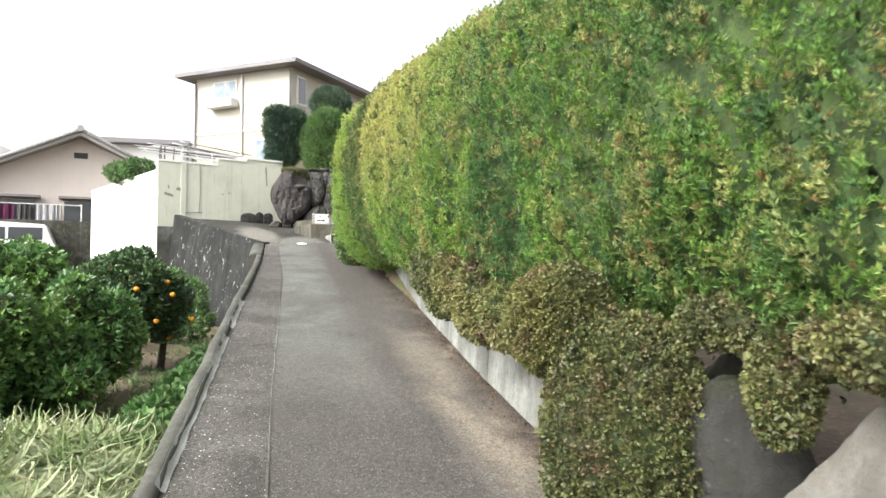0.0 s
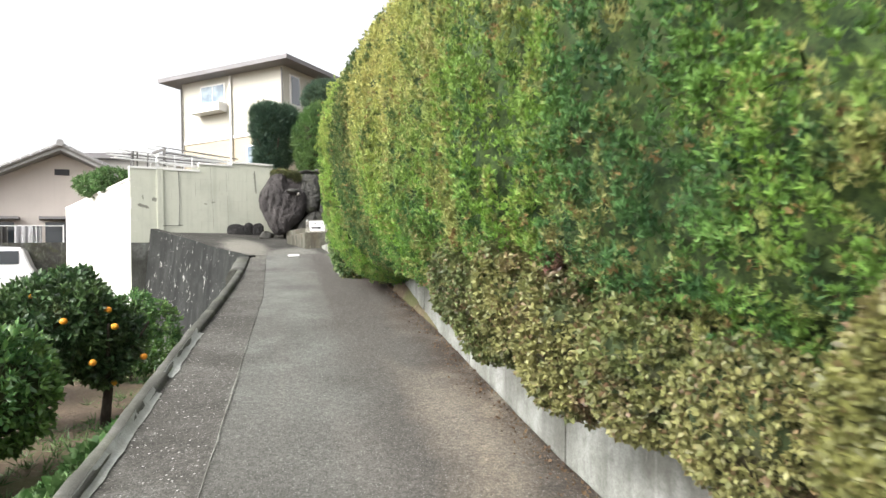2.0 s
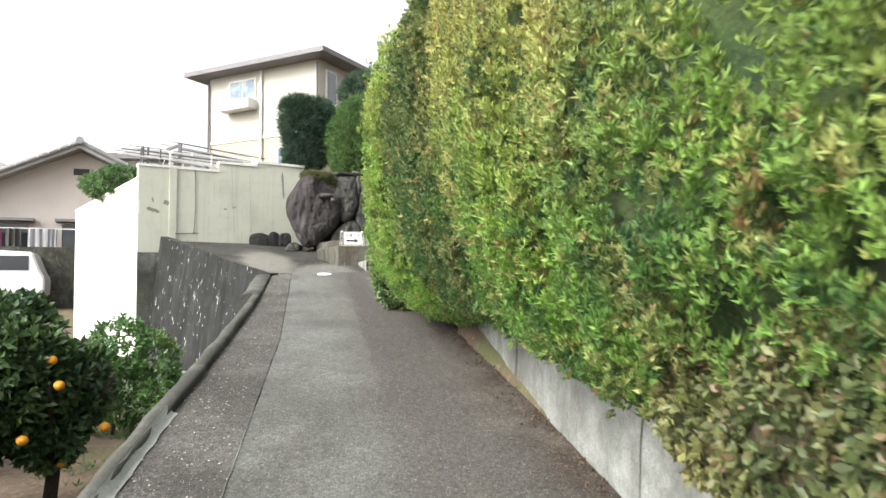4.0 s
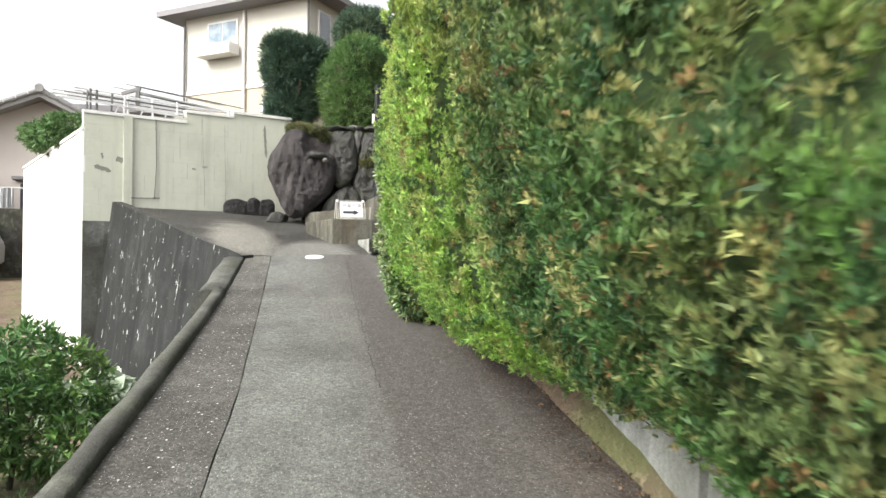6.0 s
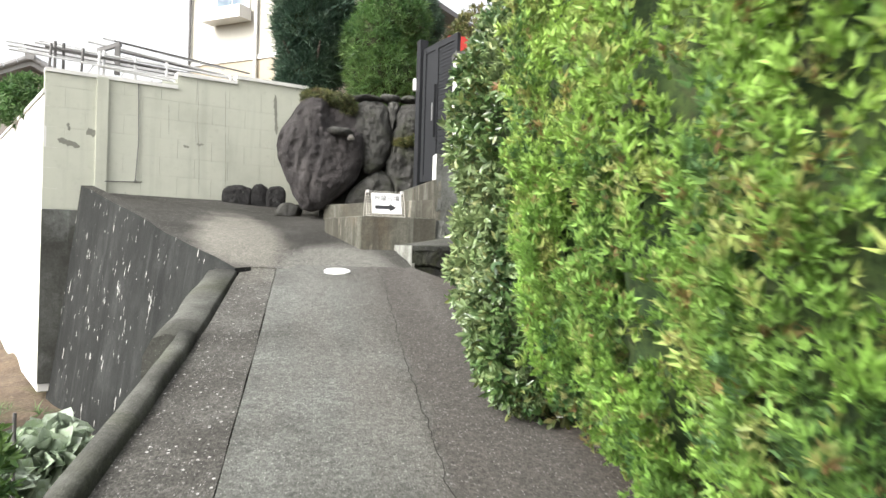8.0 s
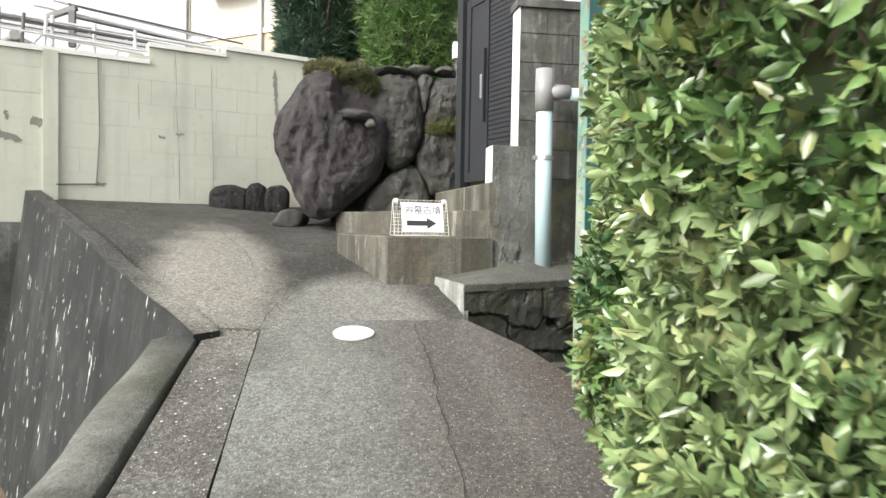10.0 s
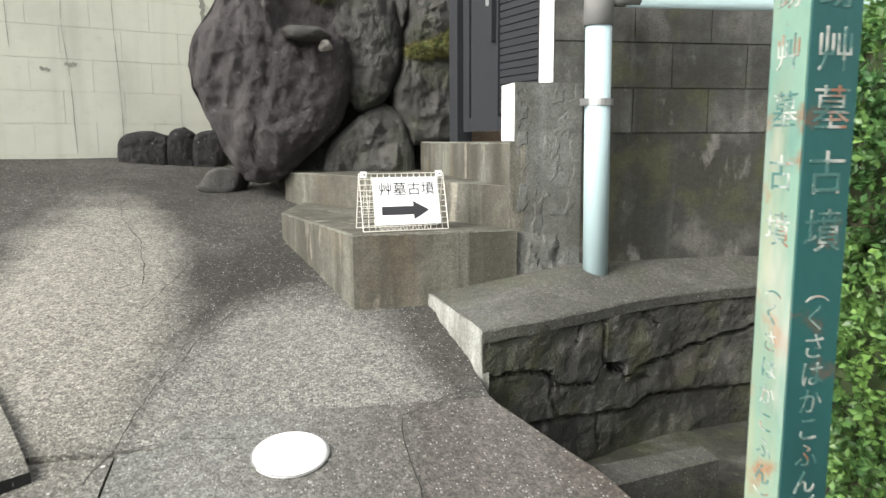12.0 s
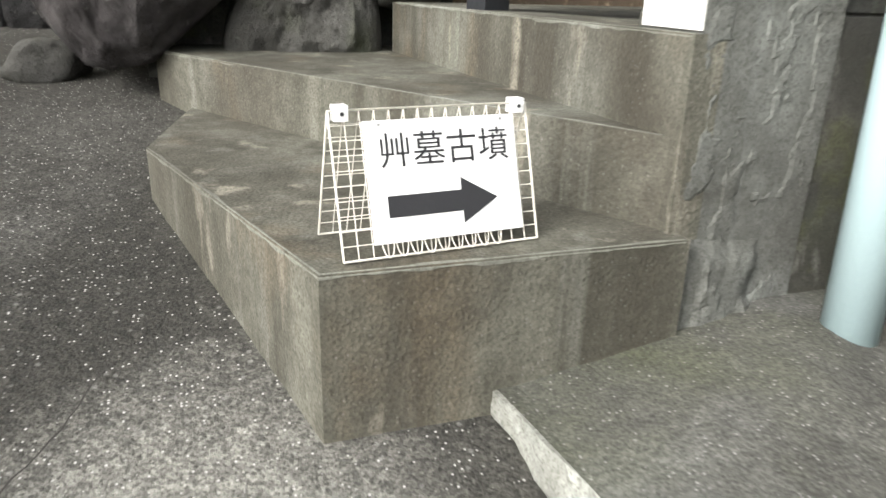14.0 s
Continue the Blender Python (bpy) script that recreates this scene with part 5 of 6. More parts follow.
def hedge_point(y, a):
    """a runs from the lower edge (0) over the face and shoulder (0.75) to the back (1)."""
    x0, xb = face_x(y), 4.9
    lo, hi = rz(y) + hedge_low(y), rz(y) + hedge_high(y)
    ang = -0.62 * math.pi + a * 1.62 * math.pi * 0.8
    cx, cz = (x0 + xb) / 2, (lo + hi) / 2
    rx, rzz = (xb - x0) / 2, (hi - lo) / 2
    c, s = -math.cos(ang), math.sin(ang)
    e = 0.66 if s < 0 else 1.02 + 0.33 * min(1.0, max(0.0, (y - 5.5) / 3))
    x = cx + math.copysign(abs(c) ** e, c) * rx
    z = cz + math.copysign(abs(s) ** 0.70, s) * rzz
    p = Vector((x, y, z))
    wob = swell(y, z - lo) + 0.05 * smooth_noise((y * 0.8, p.z * 0.5, 3), 1.3) + 0.035 * smooth_noise((p.x, p.y, p.z * 0.5), 3.2) + 0.03 * smooth_noise((p.x, p.y, p.z * 0.5), 8.0) - 0.04 * abs(smooth_noise((p.x, p.y, p.z * 0.5), 4.5))
    p.x -= wob * max(0.2, -c)
    p.z += 0.35 * wob * max(0.0, s)
    return p


hedge = thing("hedge", (3.4, 5, rz(5) + 0.4), "tall clipped conifer hedge, green and yellowish with dry patches", "hedge")
NY, NA = 380, 90
grid = [[hedge_point(HEDGE_START + (HEDGE_END - HEDGE_START) * i / NY, j / NA) for j in range(NA + 1)] for i in range(NY + 1)]
gv = np.array([p for row in grid for p in row])
gf = np.array([(i * (NA + 1) + j, (i + 1) * (NA + 1) + j, (i + 1) * (NA + 1) + j + 1, i * (NA + 1) + j + 1) for i in range(NY) for j in range(NA)])
tri_a = gv[gf[:, 0]]
e1, e2 = gv[gf[:, 1]] - tri_a, gv[gf[:, 3]] - tri_a
nr = np.cross(e1, e2)
area = np.linalg.norm(nr, axis=1)
nr = unit(nr)
if nr[:, 0].mean() > 0:
    nr = -nr
# added hull behind the foliage, darkened to read as shaded gaps
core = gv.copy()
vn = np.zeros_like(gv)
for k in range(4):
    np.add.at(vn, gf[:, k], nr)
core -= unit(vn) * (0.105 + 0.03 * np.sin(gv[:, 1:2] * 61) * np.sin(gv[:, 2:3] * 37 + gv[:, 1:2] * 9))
keep(finish("shade_hull", fast_mesh("shade_hull", core, gf), HEDGE_DEEP, smooth=True), hedge)
end_ring = [Vector(core[NY * (NA + 1) + j]) for j in range(NA + 1)]
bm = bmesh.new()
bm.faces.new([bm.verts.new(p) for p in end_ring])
piece("shade_hull_end", bm, CORE, hedge)
w = area * np.where(gv[gf[:, 0], 0] < 3.7, 1.0, 0.1)
w *= np.where(gv[gf[:, 0], 1] < 0.3, 0.08, 1.0) * np.where(gv[gf[:, 0], 1] > 5.5, 1.3, 1.0)
NC, PER = 20500, 17
fi = R.choice(len(gf), NC, p=w / w.sum())
cc = tri_a[fi] + e1[fi] * R.rand(NC, 1) + e2[fi] * R.rand(NC, 1) + nr[fi] * R.uniform(-0.05, 0.025, (NC, 1))
ca = unit(nr[fi] * 0.6 + np.array([0, 0, 1.0]) + R.normal(0, 0.32, (NC, 3)))
ll = R.uniform(0.035, 0.10, (NC, 1))
cc, ca, ll, cn3 = (np.repeat(q, PER, 0) for q in (cc, ca, ll, nr[fi]))
NH = NC * PER
tt = R.uniform(-0.5, 1, (NH, 1))
rad = R.normal(0, 1, (NH, 3))
rad -= ca * (rad * ca).sum(1, keepdims=True)
rad = unit(rad)
hp = cc + ca * ll * tt + rad * (0.026 * (1.1 - 0.8 * np.clip(tt, 0, 1)) * R.uniform(0.3, 1, (NH, 1)))
hn = unit(ca * (0.8 + 0.5 * tt) + rad * 0.55 + cn3 * 0.15)
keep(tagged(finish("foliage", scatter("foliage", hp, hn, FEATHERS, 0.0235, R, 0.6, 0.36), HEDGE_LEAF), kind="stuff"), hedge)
# rounded far end of the hedge
ep, en = ball_points([(3.5, 12.1, 3.3), (3.3, 12.0, 2.7), (3.6, 12.0, 3.9)], [(.85, .5, .9), (.6, .45, .7), (.8, .45, .6)], 30000, R)
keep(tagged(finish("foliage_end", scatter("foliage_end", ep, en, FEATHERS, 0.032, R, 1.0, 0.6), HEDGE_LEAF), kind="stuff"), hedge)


def shrub(name, centres, radii, count, kinds, size, mat, label, category="shrub", lift=0.2, wild=0.7, core=0.8, group="", stem=None):
    c0 = centres[0]
    base_z = min(c[2] - (r[2] if isinstance(r, tuple) else r) for c, r in zip(centres, radii))
    ob = thing(name, (c0[0], c0[1], base_z), label, category, group)
    rr = [r if isinstance(r, tuple) else (r, r, r) for r in radii]
    p, n = ball_points(centres, rr, count, R)
    keep(tagged(finish("foliage", scatter("foliage", p, n, kinds, size, R, lift, wild), mat), kind="stuff"), ob)
    # added dark balls inside the lobes, painted as inner shade
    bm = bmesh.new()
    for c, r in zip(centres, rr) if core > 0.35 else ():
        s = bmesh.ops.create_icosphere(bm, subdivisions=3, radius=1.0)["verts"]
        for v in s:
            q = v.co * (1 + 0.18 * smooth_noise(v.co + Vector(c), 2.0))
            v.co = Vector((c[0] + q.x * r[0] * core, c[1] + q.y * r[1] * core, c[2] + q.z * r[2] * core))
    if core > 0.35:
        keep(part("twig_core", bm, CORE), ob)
    if stem:
        x, y, z0, z1, r = stem
        bm = tube_bm((x, y, z0), (x + 0.06, y, (z0 + z1) / 2), r, 10, None, r * 0.8)
        tube_bm((x + 0.06, y, (z0 + z1) / 2), (x - 0.05, y + 0.05, z1), r * 0.8, 10, bm, r * 0.5)
        for k in range(5):
            a = k * 1.26
            tube_bm((x + 0.04, y, z0 + (z1 - z0) * 0.45), (x + 0.5 * math.cos(a), y + 0.5 * math.sin(a), z1 + 0.1), r * 0.5, 8, bm, r * 0.2)
        keep(part("trunk", bm, BARK, label="dark crooked trunk"), ob)
    return ob


shrub("clipped_shrub", [(2.66, 2.22, 1.67)], [(.265, .26, .27)], 13000, SMALL, 0.0175, BALL_LEAF, "small ball-clipped shrub, olive green and brown, by the lane", lift=0.2, wild=0.6, core=0.84)
shrub("clipped_shrub", [(2.84, 1.93, 1.17)], [(.38, .37, .57)], 16000, SMALL, 0.019, SHRUB_LEAF, "larger ball-clipped olive shrub standing on the lane edge", lift=0.2, wild=0.6, core=0.84)
shrub("small_leaf_bush", [(3.08, 1.26, 1.50), (3.10, 0.8, 1.68), (3.1, 0.2, 1.64), (3.12, 1.6, 1.70)], [(.12, .13, .22), (.18, .38, .13), (.2, .38, .17), (.18, .28, .12)], 8000, SMALL, 0.022, SHRUB_LEAF, "loose olive bush spilling from under the hedge", lift=-0.2)
shrub("browning_shrub", [(2.82, 5.35, 1.92), (2.83, 4.95, 1.84), (2.86, 4.55, 1.86), (2.90, 4.15, 1.70), (2.98, 3.75, 1.62), (3.03, 3.3, 1.50), (2.86, 5.75, 1.95), (2.80, 5.1, 2.02)],
      [(.24, .3, .30), (.25, .28, .34), (.28, .3, .34), (.26, .3, .34), (.24, .3, .28), (.2, .3, .24), (.2, .26, .22), (.2, .22, .2)], 26000, SMALL, 0.025, DRY_SHRUB, "browning small-leaved shrub hanging over the low wall", lift=0.1, wild=0.9)
# glossy broadleaf hedge end
shrub("broadleaf_bush", [(3.2, 13.1, 2.75), (3.2, 13.2, 3.45), (3.29, 13.95, 2.85), (3.29, 14.0, 3.6), (3.0, 12.75, 2.5), (3.3, 13.7, 3.95)],
      [(.60, .75, .7), (.62, .7, .75), (.50, .45, .75), (.45, .45, .7), (.4, .4, .5), (.5, .6, .5)], 25000, LEAVES, 0.05, CAMELLIA, "glossy broad-leaved evergreen bush with a few rusty leaves", lift=0.1, wild=0.8, core=0.68)
rusty = bpy.data.objects["broadleaf_bush"]
rp, rn = ball_points([(3.2, 13.1, 2.75), (3.42, 13.95, 2.85), (3.2, 13.2, 3.4)], [(.6, .77, .72), (.47, .47, .77), (.62, .72, .77)], 40, R, 0.95)
keep(tagged(finish("rusty_leaf", scatter("rusty_leaf", rp, rn, LONG, 0.042, R, -0.2, 0.6), leafy("rusty_leaf", (0.55, 0.24, 0.08), (0.35, 0.14, 0.06), (0.65, 0.45, 0.18), (0.6, 0.3, 0.1), 0.2, 0.5, 0.3, 3.0)), "dry orange leaves", kind="stuff"), rusty)
shrub("small_leaf_bush", [(4.28, 15.6, 2.75), (4.3, 15.7, 3.45), (4.2, 15.4, 2.4)], [(.5, .5, .6), (.5, .5, .65), (.4, .5, .5)], 16000, SMALL, 0.032, CITRUS_LEAF, "fresh green small-leaved bush behind the sign post", lift=0.1)

# boulders under the hedge start
for k, (x, y, z, a, b, c, m) in enumerate(((3.15, 1.78, .92, .32, .36, .5, FIELDSTONE), (3.05, 1.15, .84, .22, .28, .3, PALE_ROCK), (3.35, 0.95, 1.08, .4, .45, .5, PALE_ROCK), (3.2, 0.1, .8, .4, .5, .6, FIELDSTONE), (3.5, 2.2, 1.0, .4, .4, .5, FIELDSTONE), (3.2, -1.0, .7, .4, .6, .6, PALE_ROCK))):
    tagged(part("garden_rock", stone_bm((x, y, z), (a * 1.2, b * 1.2, c * 1.2), 81 + k, 0.1, 5, low=0.45), m, smooth=True), "weathered rock holding the bank under the hedge" if m is FIELDSTONE else "pale tan rock holding the bank under the hedge", "rock", "rocks under the hedge")

# ---- garden trees and plants ----
def fruits(tree, spots):
    for p in spots:
        bm = bmesh.new()
        bmesh.ops.create_icosphere(bm, subdivisions=2, radius=0.042)
        for v in bm.verts:
            v.co = Vector(p) + Vector((v.co.x, v.co.y, v.co.z * 0.88))
        keep(part("orange", bm, ORANGE, smooth=True), tree)


t1 = shrub("citrus_tree", [(-0.68, 10.4, 1.58), (-0.22, 10.7, 1.45), (-1.05, 10.2, 1.42), (-0.6, 10.9, 1.85), (-0.85, 10.0, 1.25), (-0.3, 10.35, 1.75), (-0.15, 10.5, 1.15)], [(.68, .65, .6), (.46, .5, .45), (.55, .55, .55), (.4, .45, .42), (.45, .42, .42), (.3, .3, .28), (.26, .28, .24)], 6500, PLAIN, 0.085, CITRUS_DARK, "orange tree with dark leaves and ripe fruit", "tree", 0.0, 0.8, 0.7, "", (-0.17, 10.53, 0.35, 1.5, 0.06))
fp_, fn_ = ball_points([(-0.55, 10.3, 1.45), (-0.15, 10.4, 1.3)], [(.66, .64, .55), (.48, .46, .42)], 60, R, 0.9)
fruits(t1, [tuple(p) for p, n in zip(fp_, fn_) if n[1] < 0.3][:15])
shrub("citrus_tree", [(-1.5, 7.2, 1.05), (-0.95, 7.6, 0.95), (-2.2, 7.0, 1.15), (-1.6, 6.5, 0.85), (-2.8, 7.4, 1.2), (-3.6, 7.8, 1.2), (-0.5, 8.3, 1.15), (-1.15, 7.0, 1.5), (-1.9, 7.3, 1.7), (-0.75, 7.9, 1.55), (-2.5, 6.8, 1.7), (-0.6, 7.3, 0.75)], [(.7, .65, .7), (.55, .6, .55), (.65, .7, .65), (.6, .5, .6), (.65, .7, .65), (.8, .8, .7), (.45, .6, .55), (.28, .3, .3), (.3, .3, .32), (.26, .3, .3), (.3, .3, .28), (.3, .35, .3)], 9500, PLAIN, 0.085, CITRUS_LEAF, "low spreading citrus tree with dense green leaves", "tree", 0.0, 0.8, 0.7, "", (-1.5, 7.2, 0.2, 1.0, 0.06))
shrub("citrus_tree", [(-3.3, 11.5, 1.5), (-2.5, 12, 1.6), (-4.4, 11.5, 1.5), (-5.5, 12, 1.4)], [(.9, .8, .9), (.8, .8, .8), (.9, .9, .9), (1, 1, .9)], 5200, PLAIN, 0.13, CITRUS_LEAF, "citrus tree with dark leaves", "tree", 0.0, 0.8, 0.7, "", (-3.3, 11.5, 0.3, 1.4, 0.06))
shrub("young_tree", [(-0.45, 14.0, 1.5), (-0.12, 14.1, 1.35), (-0.7, 13.7, 1.2), (0.0, 13.9, 0.95), (-0.35, 14.0, 1.0)], [(.42, .4, .5), (.36, .4, .45), (.42, .42, .5), (.36, .35, .35), (.4, .4, .4)], 1500, LONG, 0.09, CITRUS_LEAF, "young citrus tree by the retaining wall", "tree", 0.0, 0.8, 0.3, "", (-0.5, 13.8, 0.4, 1.3, 0.025))
shrub("garden_shrub", [(-1.7, 17.6, 0.95), (-2.2, 17.2, 0.9), (-1.35, 17.0, 0.8)], [(.45, .45, .5), (.5, .5, .45), (.35, .35, .3)], 900, LONG, 0.1, CITRUS_DARK, "low dark-leaved shrub at the foot of the white wall", "shrub", core=0.55)
stake = tagged(part("stake", tube_bm((-0.14, 15.2, garden_z(-0.14, 15.2) - 0.1), (-0.15, 15.22, 1.52), 0.014, 8), RAIL_DARK), "thin dark garden stake stuck in the soil", "stake")
for k, (x, y) in enumerate(((-0.5, 17.1), (-0.75, 16.6), (-0.35, 16.7), (-0.55, 15.9))):
    z = garden_z(x, y)
    shrub("cabbage", [(x, y, z + 0.1)], [(.2, .2, .14)], 90, [leaf_cluster(4, 0.42, RS)], 0.2, PALE_GREENS, "pale leafy vegetable growing in the garden", "vegetable", 0.6, 0.5, 0.6, "vegetables")
for k in range(10):
    y = 4.6 + k * 0.52
    x = kerb_in(y) - 0.35 - 0.25 * R.rand()
    z = garden_z(x, y)
    shrub("leafy_plant", [(x, y, z + 0.14)], [(.24, .26, .22)], 300, [leaf_cluster(4, 0.34, RS), leaf_cluster(5, 0.26, RS)], 0.10, GREENS, "leafy green plant growing along the kerb", "plant", 0.5, 0.6, 0.6, "plants along the kerb")
heap = thing("grass_heap", (-0.1, 4.2, garden_z(-0.1, 4.2)), "heap of cut yellowing grass and stalks", "grass heap")


def stalk(bend, width):
    """A limp cut stalk: a narrow tapering strip along +x that bends to one side."""
    vs, fs = [], []
    for i in range(7):
        t = i / 6
        w_ = width * (1.0 - 0.75 * t)
        a_ = bend * t
        c_ = np.array([math.sin(a_) / bend, (1 - math.cos(a_)) / bend, 0.05 * math.sin(5 * t)])
        o_ = np.array([-math.sin(a_), math.cos(a_), 0.4]) * w_
        vs += [c_ + o_, c_ - o_]
        if i:
            k = 2 * i
            fs += [(k - 2, k, k + 1), (k - 2, k + 1, k - 1)]
    return np.array(vs), np.array(fs)


N = 9000
hx = R.uniform(-1.9, 0.66, N)
hy = R.uniform(2.2, 5.8, N)
prof = np.clip(1 - ((hx + 0.3) / 1.5) ** 2, 0, 1) * np.clip(1 - ((hy - 4.1) / 1.8) ** 2, 0, 1)
hz = np.array([garden_z(a, b) for a, b in zip(hx, hy)]) + 0.46 * prof + R.uniform(0, 0.05, N)
pts3 = np.stack([hx, hy, hz], 1)
lie = np.stack([R.normal(0, 1.2, N), R.normal(0, 1.2, N), R.uniform(-0.15, 0.2, N)], 1)
keep(tagged(finish("cut_stalk", scatter("cut_stalk", pts3, lie, [stalk(b, w_) for b, w_ in ((0.7, 0.03), (1.4, 0.04), (2.2, 0.03), (-1.1, 0.05), (-1.8, 0.035))], 0.25, R, 0.0, 0.12, 0.5), STRAW), kind="stuff"), heap)
bm = bmesh.new()
bmesh.ops.create_icosphere(bm, subdivisions=4, radius=1.0)
for v in bm.verts:
    v.co = Vector((-0.3 + v.co.x * 1.35, 4.1 + v.co.y * 1.7, 0.27 + v.co.z * 0.46 + 0.05 * smooth_noise(v.co, 3)))
keep(part("packed_grass", bm, STRAW, smooth=True), heap)
bag = bmesh.new()
bmesh.ops.create_icosphere(bag, subdivisions=4, radius=1.0)
for v in bag.verts:
    q = v.co * (1 + 0.35 * smooth_noise(v.co, 2.2, 4))
    v.co = Vector((BAG_AT[0] + q.x * 0.22, BAG_AT[1] + q.y * 0.18, garden_z(*BAG_AT) + 0.07 + max(q.z, -0.6) * 0.11))
tagged(part("plastic_bag", bag, BAG), "crumpled grey plastic bag lying on the soil", "plastic bag")
# low weeds on the garden soil
N = 9000
wx, wy = R.uniform(-7, 1.1, N), R.uniform(2, 19, N)
ok = np.array([a < kerb_in(b) - 0.2 and (b < 15.4 or a < 1.2 - (b - 15.6) * 0.6 - 0.4) for a, b in zip(wx, wy)]) & (np.array([smooth_noise((a, b, 5), 0.9) for a, b in zip(wx, wy)]) > -0.1)
wx, wy = wx[ok], wy[ok]
wz = np.array([garden_z(a, b) for a, b in zip(wx, wy)])
tagged(finish("weeds", scatter("weeds", np.stack([wx, wy, wz], 1), np.tile([0, 0, 1.0], (len(wx), 1)), [blades(5, 0.05, 1.1, RS) for _ in range(3)], 0.12, R, 0.5, 0.5, 0.5), GREENS), "low green weeds on the garden soil", "weeds", kind="stuff")
# litter along the hedge wall
N = 1700
ly = R.uniform(2.5, 13.6, N)
lx = np.array([road_r(y) for y in ly]) - np.abs(R.normal(0, 0.09, N)) - 0.015
lz = np.array([rz(y) for y in ly]) + 0.006
tagged(finish("leaf_litter", scatter("leaf_litter", np.stack([lx, ly, lz], 1), np.tile([0, 0, 0.3], (N, 1)), [leaf_cluster(1, 0.3, RS) for _ in range(3)], 0.017, R, 0.0, 0.5, 0.6), leafy("dead_leaf", (0.13, 0.07, 0.035), (0.07, 0.04, 0.025), (0.24, 0.15, 0.07), (0.3, 0.2, 0.1), 0.3, 0.8, 0.1, 3.0)), "brown dead leaves scattered along the wall", "leaf litter", kind="stuff")

# trees above the walls
shrub("dark_conifer", [(1.75, 21.3, 5.5), (1.75, 21.3, 6.2), (2.0, 21.4, 5.9), (1.7, 21.3, 6.6), (2.1, 21.4, 6.5)], [(.42, .4, .7), (.5, .45, .6), (.5, .4, .7), (.45, .4, .3), (.4, .4, .35)], 6500, FINE, 0.17, CYPRESS_LEAF, "dark upright ragged conifer above the wall", "tree", 0.9, 0.45, 0.72, "", (1.8, 21.3, 4.5, 5.8, 0.07))
shrub("clipped_tree", [(2.95, 21.0, 5.5), (3.1, 21.1, 6.3), (2.8, 20.9, 5.9)], [(.6, .6, .7), (.6, .6, .6), (.5, .5, .5)], 5200, FINE, 0.13, TREE_LEAF, "rounded clipped green garden tree", "tree", 0.3, 0.6, 0.8, "", (2.95, 21.0, 4.5, 5.8, 0.06))
shrub("clipped_tree", [(3.3, 22.2, 7.3), (3.5, 22.2, 6.7)], [(.65, .6, .55), (.6, .6, .5)], 3600, FINE, 0.13, CYPRESS_LEAF, "dark layered clipped garden tree", "tree", 0.3, 0.6, 0.8, "", (3.4, 22.2, 4.5, 7.0, 0.06))
shrub("moss_shrub", [(1.96, 18.98, 4.66), (2.2, 18.95, 4.62), (2.32, 18.95, 4.52), (1.86, 19.0, 4.6)], [(.24, .2, .10), (.22, .2, .10), (.14, .14, .10), (.13, .14, .10)], 3600, FINE, 0.042, SHRUB_LEAF, "low needle shrub growing over the boulder", "shrub", 0.3)
shrub("fern", [(3.04, 18.9, 4.13), (3.19, 18.9, 4.18), (3.27, 18.9, 4.23)], [(.12, .07, .05), (.1, .07, .075), (.06, .06, .07)], 1100, FINE, 0.042, BALL_LEAF, "tuft of yellow-green fern in the stone wall", "fern", 0.3)
shrub("garden_shrub", [(-2.3, 21.6, 4.9), (-2.9, 22.5, 4.9)], [(.5, .5, .3), (.5, .5, .3)], 900, LONG, 0.1, GREENS, "light green shrub behind the side wall", "shrub", core=0.3, stem=(-2.4, 21.8, 4.5, 4.9, 0.03))


# ---- sign post ----
post = thing("sign_post", (3.25, 15.15, 2.1), "square green steel post with faded white lettering and rust", "sign post")
PX, PY, PW = 3.192, 15.00, 0.055
pm = pose(PX, PY, 0, 0, 0, 3)
piece("post_body", box_bm(-PW, PW, -PW, PW, 2.0, 4.55, m=pm), POST_GREEN, post, bevel=0.006)
piece("faded_face", box_bm(-PW - 0.0025, -PW - 0.0005, -PW + 0.004, PW - 0.004, 2.0, 4.54, m=pm), POST_FADED, post, "sun-bleached peeling side")


def letters(text, size, m, mat, parent, name="letters", bold=0.0):
    cu_ = bpy.data.curves.new("t", 'FONT')
    cu_.body, cu_.size, cu_.align_x, cu_.align_y, cu_.extrude, cu_.offset = text, size, 'CENTER', 'CENTER', 0.0006, bold
    tmp = bpy.data.objects.new("t", cu_)
    scene.collection.objects.link(tmp)
    bpy.context.view_layer.update()
    me = bpy.data.meshes.new_from_object(tmp.evaluated_get(bpy.context.evaluated_depsgraph_get()))
    bpy.data.objects.remove(tmp)
    me.transform(m)
    ob = finish(name, me, mat)
    return keep(ob, parent)


for z, ch in zip((3.90, 3.78, 3.664, 3.555, 3.432, 3.32), "史跡艸墓古墳"):
    letters(ch, 0.09, pm @ pose(0, -PW - 0.001, z, 90, 0, 0), LETTER, post)
    letters(ch, 0.075, pm @ pose(-PW - 0.0032, 0, z, 90, 0, -90), LETTER, post)
for k, ch in enumerate("︵くさはかこふん︶"):
    letters(ch, 0.058, pm @ pose(0, -PW - 0.001, 3.205 - 0.0575 * k, 90, 0, 0), LETTER, post)
    letters(ch, 0.05, pm @ pose(-PW - 0.0032, 0, 3.205 - 0.0575 * k, 90, 0, -90), LETTER, post)

